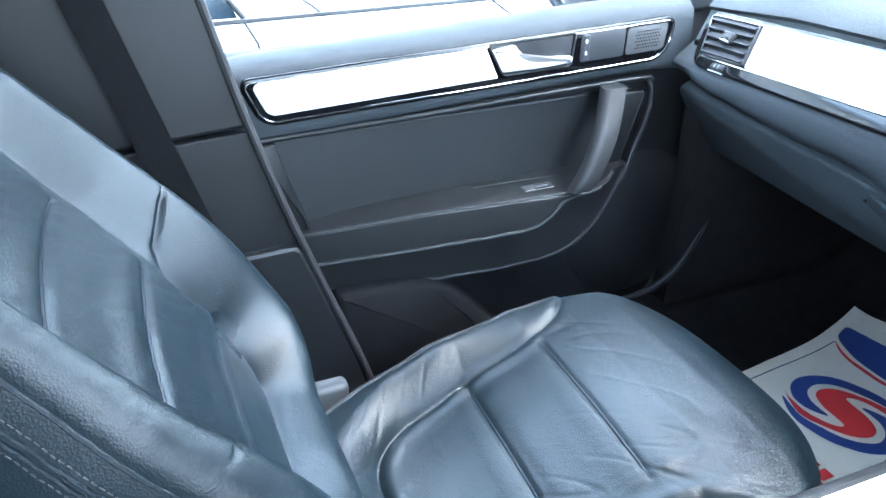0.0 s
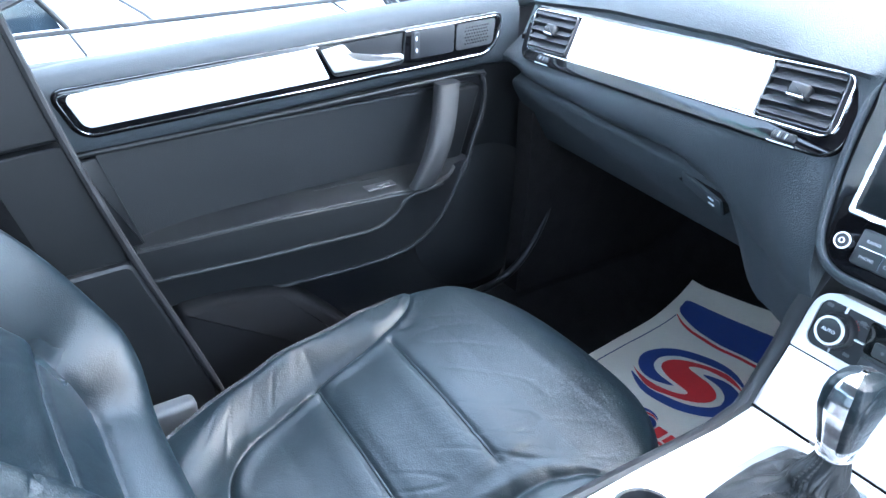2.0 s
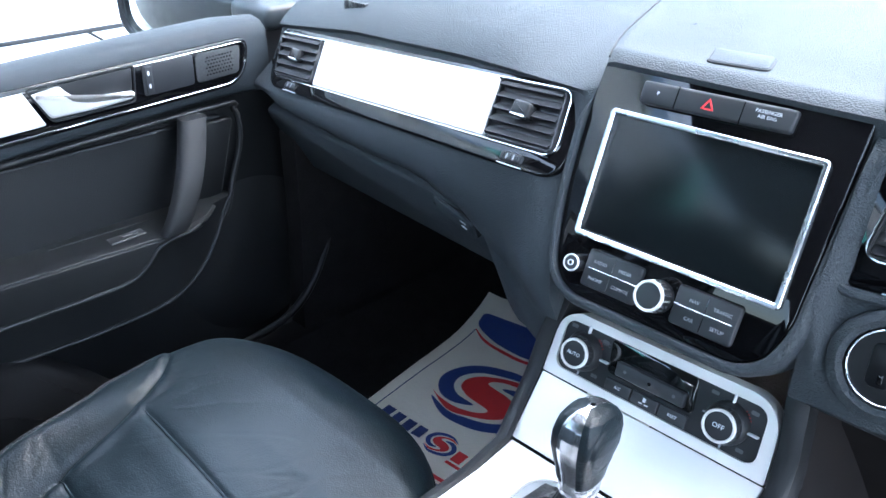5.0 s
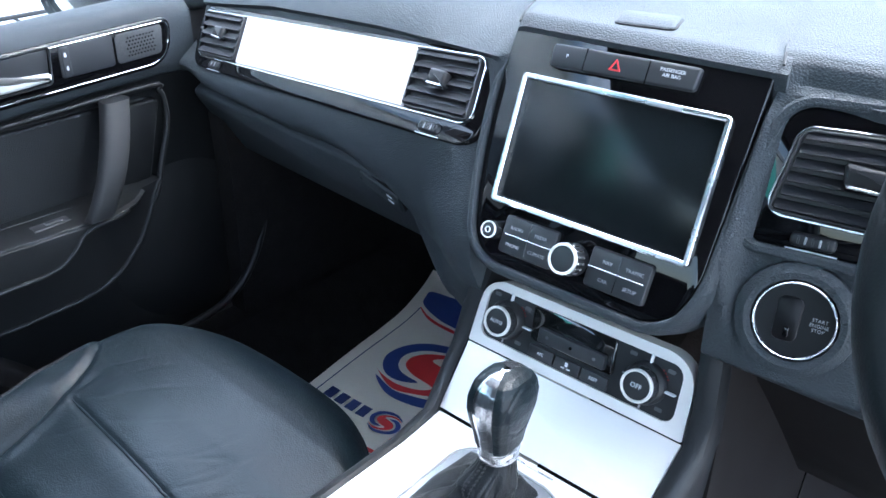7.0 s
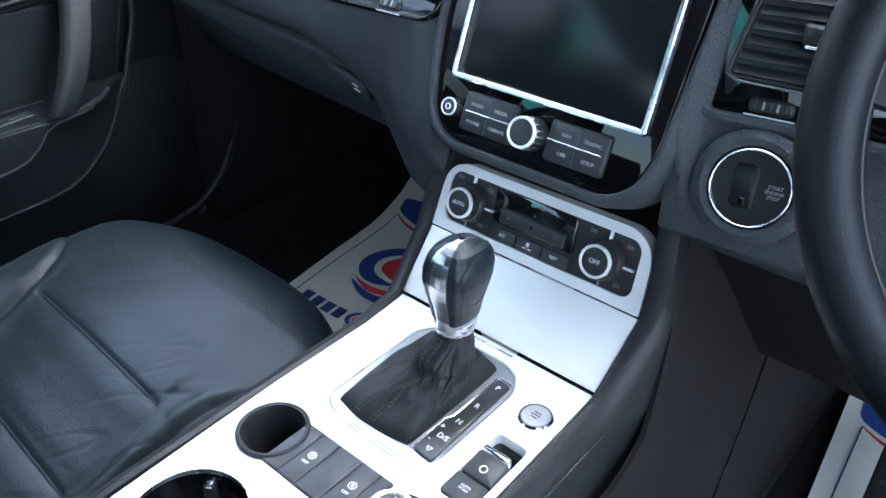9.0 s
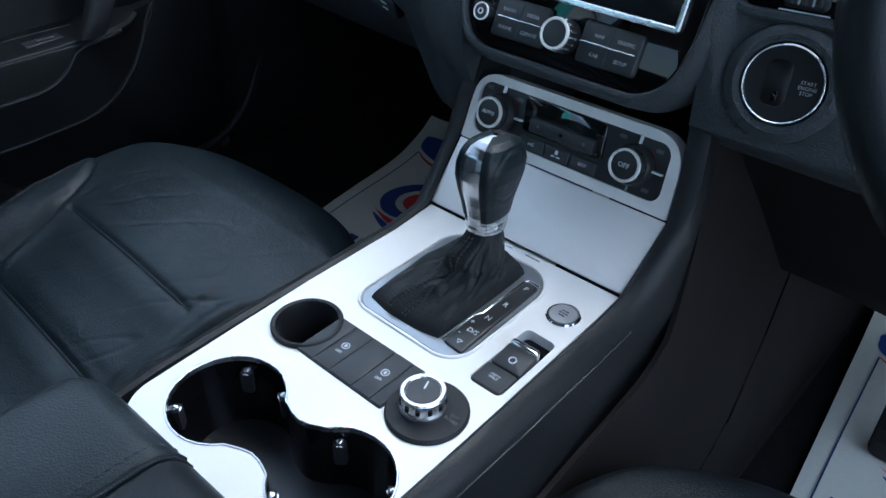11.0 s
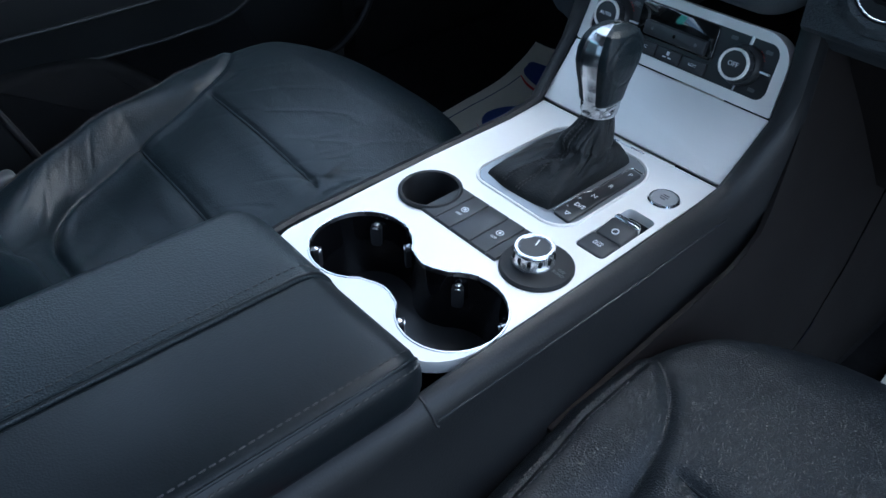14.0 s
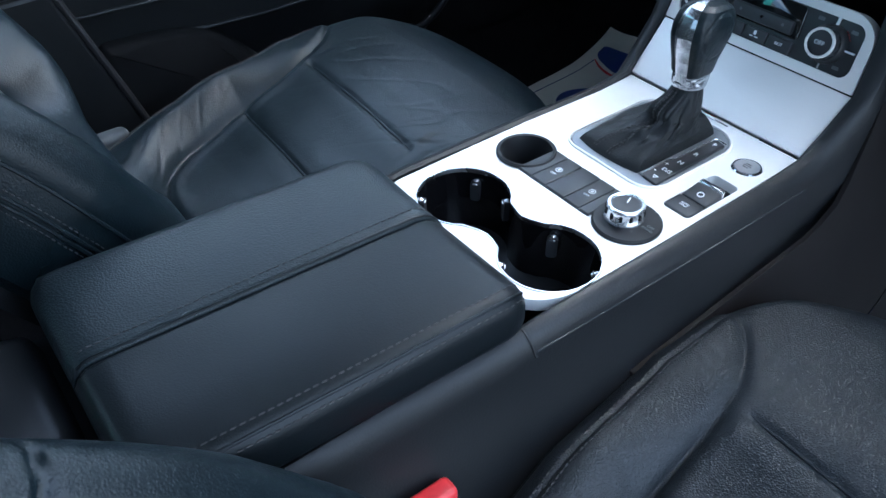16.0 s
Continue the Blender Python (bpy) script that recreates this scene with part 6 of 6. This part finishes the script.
def swirl(shape, c, k, lift=0.0012):
    """The round emblem: two blue sickles and a red double curve, alike after half a turn."""
    place = lambda pts: [(c[0] + (x - 0.18) * k, c[1] + (y - 0.26) * k) for x, y in pts]
    sickle = [(0.172, 0.226), (0.139, 0.213), (0.108, 0.219), (0.085, 0.240), (0.075, 0.268), (0.083, 0.298), (0.106, 0.326), (0.147, 0.345), (0.190, 0.350), (0.228, 0.341), (0.266, 0.312),
              (0.216, 0.331), (0.173, 0.328), (0.139, 0.318), (0.116, 0.301), (0.104, 0.278), (0.111, 0.252), (0.134, 0.234)]
    curl = [(0.272, 0.299), (0.222, 0.328), (0.177, 0.323), (0.138, 0.305), (0.119, 0.281), (0.124, 0.257), (0.149, 0.241), (0.176, 0.235), (0.200, 0.229), (0.197, 0.218), (0.176, 0.208), (0.140, 0.205), (0.106, 0.213)]
    shape("blue_swirl", ring_curve(place(sickle)), BLUE, lift)
    shape("blue_swirl", ring_curve(half_turn(place(sickle), c)), BLUE, lift)
    shape("red_swirl", ring_curve(place(curl) + half_turn(place(curl), c)), RED, lift)


def print_mat(m, at, shape):
    shape("border_line", stroke([(0.032, 0.03), (0.036, 0.25), (0.041, 0.42)], [0.0022, 0.0022, 0.0022]), NAVY)
    shape("blue_band", ring_curve([(0.041, 0.432), (0.033, 0.452), (0.040, 0.467), (0.10, 0.468), (0.25, 0.468), (0.39, 0.467), (0.405, 0.450), (0.398, 0.428), (0.32, 0.406), (0.21, 0.397), (0.13, 0.400), (0.08, 0.413)]), BLUE)
    shape("red_line", stroke([(0.041, 0.422), (0.075, 0.402), (0.13, 0.390), (0.21, 0.387), (0.32, 0.396), (0.40, 0.418)], [0.002, 0.006, 0.0075, 0.0075, 0.0075, 0.006]), RED)
    swirl(shape, (0.18, 0.26), 1.0)
    # wordmark as plain bars and a small emblem
    for i in range(4):
        x, y = 0.050 + i * 0.0262, 0.116 - i * 0.0035
        shape("word_bar", [(x, y), (x + 0.0195, y - 0.002), (x + 0.0215, y + 0.023), (x + 0.002, y + 0.025)], NAVY)
    swirl(shape, (0.187, 0.113), 0.29)
    for i in range(4):
        x, y = 0.219 + i * 0.0262, 0.093 - i * 0.0025
        shape("word_bar", [(x, y), (x + 0.0195, y - 0.002), (x + 0.0215, y + 0.023), (x + 0.002, y + 0.025)], RED)
    shape("small_bar", [(0.216, 0.083), (0.32, 0.074), (0.321, 0.080), (0.217, 0.089)], RED)
    shape("red_line", stroke([(0.03, 0.034), (0.10, 0.048), (0.21, 0.049), (0.32, 0.042), (0.41, 0.026)], [0.004, 0.007, 0.0075, 0.007, 0.005]), RED)
    shape("blue_band", ring_curve([(0.03, 0.008), (0.15, 0.007), (0.28, 0.007), (0.41, 0.008), (0.405, 0.016), (0.30, 0.034), (0.20, 0.039), (0.11, 0.038), (0.035, 0.024)]), BLUE)


m1 = mat_thing("paper_floor_mat", (-0.615, 0.050, 0), 8, 1.0)
print_mat(*m1)
m2 = mat_thing("paper_floor_mat", (0.257, 0.062, 0), 6, 0.3)
print_mat(*m2)
# foot pedal beside the console, left of the driver's centre line
pedal = thing("driver_pedal", (0.47, 0.52, 0.18), "black rubber foot pedal with ridges", "pedal")
PFm = frame_at((0.325, 0.33, 0.215), X, (0, 0.45, 0.89))
part("plate", prism(PFm, rpoly([(-0.026, -0.075), (0.026, -0.075), (0.030, 0.075), (-0.030, 0.075)], 0.012), -0.008, 0.004, 0.003), RUBBER, pedal)
for i in range(7):
    part("ridge", prism(PFm, rpoly(box2(0, -0.055 + i * 0.018, 0.040, 0.006), 0.002), 0.003, 0.0065, 0.0015), RUBBER, pedal)
part("stalk", tube([PFm @ Vector((0, 0.06, -0.006)), (0.325, 0.52, 0.36), (0.325, 0.62, 0.50)], 0.010, 10), SATIN, pedal)

# ---- outside ----
def wing_mirror():
    m = thing("wing_mirror", (-0.98, 0.28, 0.74), "white door mirror with dark glass", "door mirror")
    MF = frame_at((-1.075, 0.185, 0.768), (0.727, 0.687, 0), (0, 0, 1))
    lp = rpoly(box2(0, 0, 0.25, 0.16), [0.05, 0.06, 0.05, 0.04], 8)
    bm = bmesh.new()
    rings = []
    lp = [Vector(p) for p in lp]
    for k, h in ((1.0, 0.0), (1.03, -0.02), (1.0, -0.06), (0.85, -0.10), (0.5, -0.125)):
        rings.append([bm.verts.new(MF @ Vector((p.x * k, p.y * k, h))) for p in lp])
    bridge(bm, rings)
    bm.faces.new(rings[-1])
    part("housing", bm, CAR_WHITE, m)
    part("rim", rim(MF, lp, 0.012, -0.01, 0.004), SATIN, m)
    part("mirror_glass", prism(MF, inset(lp, 0.010), -0.012, -0.006, 0.001), MIRROR, m)
    part("foot", block((-1.00, 0.22, 0.735), (-0.88, 0.36, 0.775), 0.015), SATIN, m)
    return m


wing_mirror()


def parked_car():
    """A white car that stands alongside."""
    c = thing("parked_car", (-2.4, 0.3, -0.42), "white car parked alongside", "car")
    def section(y):
        nose = smooth(0.9, 1.5, y)
        drop = 0.08 * smooth(0.5, 1.5, y)
        xs = [(-1.70, -0.20), (-1.645, 0.05), (-1.648, 0.30), (-1.658, 0.46), (-1.676, 0.570), (-1.700, 0.617)]
        xs += [(-1.74, 0.629), (-2.0, 0.662), (-2.25, 0.688), (-2.45, 0.70)]
        half = [Vector((x - 0.12 * nose * (1 if i < 6 else 0.6), y, z - drop * (0.3 if z < 0.3 else 1) - 0.25 * nose ** 2 * (1 if z > 0.4 else 0))) for i, (x, z) in enumerate(xs)]
        other = [Vector((-4.9 - p.x, p.y, p.z)) for p in half[::-1]]
        return half + other
    part("body", loft([section(y) for y in steps(-3.0, 1.55, 36)]), CAR_WHITE, c)
    part("bonnet_gap", tube([(-1.699, y, 0.6185 - 0.08 * smooth(0.5, 1.5, y)) for y in steps(-0.80, 0.90, 30)], 0.0055, 6), RUBBER, c)
    part("panel_gap", tube([(-1.70, -0.207, 0.6185), (-1.74, -0.219, 0.630), (-2.0, -0.275, 0.663), (-2.45, -0.33, 0.701)], 0.005, 6), RUBBER, c)
    part("wing_gap", tube([(-1.699, 0.247, 0.617), (-1.676, 0.305, 0.570), (-1.658, 0.34, 0.46), (-1.648, 0.35, 0.30)], 0.0035, 6), RUBBER, c)
    part("cabin", loft([[Vector((x, y, z)) for x, y, z in row] for row in (
        [(-1.715, -0.395, 0.60), (-3.18, -0.395, 0.60), (-3.18, -2.9, 0.60), (-1.715, -2.9, 0.60)],
        [(-1.725, -0.425, 0.666), (-3.17, -0.425, 0.666), (-3.17, -2.9, 0.666), (-1.725, -2.9, 0.666)],
        [(-1.745, -0.50, 0.76), (-3.15, -0.50, 0.76), (-3.15, -2.87, 0.76), (-1.745, -2.87, 0.76)],
        [(-1.90, -0.95, 1.10), (-3.00, -0.95, 1.10), (-3.00, -2.7, 1.10), (-1.90, -2.7, 1.10)])]), CAR_GLASS, c, "tinted glasshouse")
    part("window_seal", tube([(-1.712, -0.392, 0.62), (-1.722, -0.424, 0.668), (-1.742, -0.498, 0.762), (-1.90, -0.95, 1.10)], 0.007, 8), RUBBER, c)
    part("wiper", tube([(-1.705, -0.47, 0.70), (-1.71, -0.56, 0.665), (-1.70, -0.60, 0.63)], 0.008, 6), RUBBER, c)
    part("door_gap", tube([(-1.699, -0.395, 0.617), (-1.676, -0.372, 0.570), (-1.658, -0.36, 0.46), (-1.648, -0.355, 0.30), (-1.645, -0.36, 0.05)], 0.0035, 6), RUBBER, c)
    for wy in (-2.3, 0.75):
        w = part("wheel", lathe(frame_at((-1.72, wy, -0.10), Y, Z), [(0.32, -0.10), (0.32, 0.05), (0.28, 0.065), (0.21, 0.06)], 36), RUBBER, c)
        part("rim", lathe(frame_at((-1.72, wy, -0.10), Y, Z), [(0.21, 0.03), (0.20, 0.055), (0.05, 0.035), (0.0005, 0.04)], 30), SATIN_CHROME, w)
    return c


parked_car().location.z -= 0.012


def garage():
    """A pale building with grey roller shutters across the forecourt."""
    g = thing("garage", (-7.6, -4.0, -0.42), "pale rendered garage with grey roller shutters", "building")
    part("wall", block((-8.2, -16.0, -0.42), (-7.6, 9.0, 4.9), 0.02), RENDERED_WALL, g)
    part("roof_edge", block((-8.4, -16.2, 4.85), (-7.4, 9.2, 5.15), 0.03), SHUTTER, g)
    for y0 in (-14.0, -9.6, -5.2, -0.8, 3.6):
        sh = part("shutter", block((-7.58, y0, -0.40), (-7.52, y0 + 3.4, 3.2), 0.01), SHUTTER, g, "grey roller shutter")
        for k in range(20):
            part("slat", block((-7.52, y0 + 0.05, -0.34 + k * 0.175), (-7.49, y0 + 3.35, -0.20 + k * 0.175), 0.006), SHUTTER, sh)


garage()


def banner():
    """A tall teal banner on a pole that stands behind on the forecourt and shows in the glossy screens."""
    b = thing("banner", (-7.6, -9.0, -0.42), "tall teal advertising banner on a pole", "banner")
    BF = frame_at((-7.6, -9.0, -0.42), (0.84, -0.54, 0), Z)
    part("pole", tube([BF @ Vector((-1.15, 0, 0)), BF @ Vector((-1.15, 7.2, 0))], 0.05, 10), SATIN_CHROME, b)
    part("cloth", sheet(lambda u, v: BF @ Vector((u, v, 0.06 * math.sin(u * 3 + v))), steps(-1.10, 1.10, 14), steps(0.9, 7.0, 20)), material("teal cloth", (0.12, 0.56, 0.48), 0.7, grain=0.2, var=0.08), b)


banner()

finish_writing()
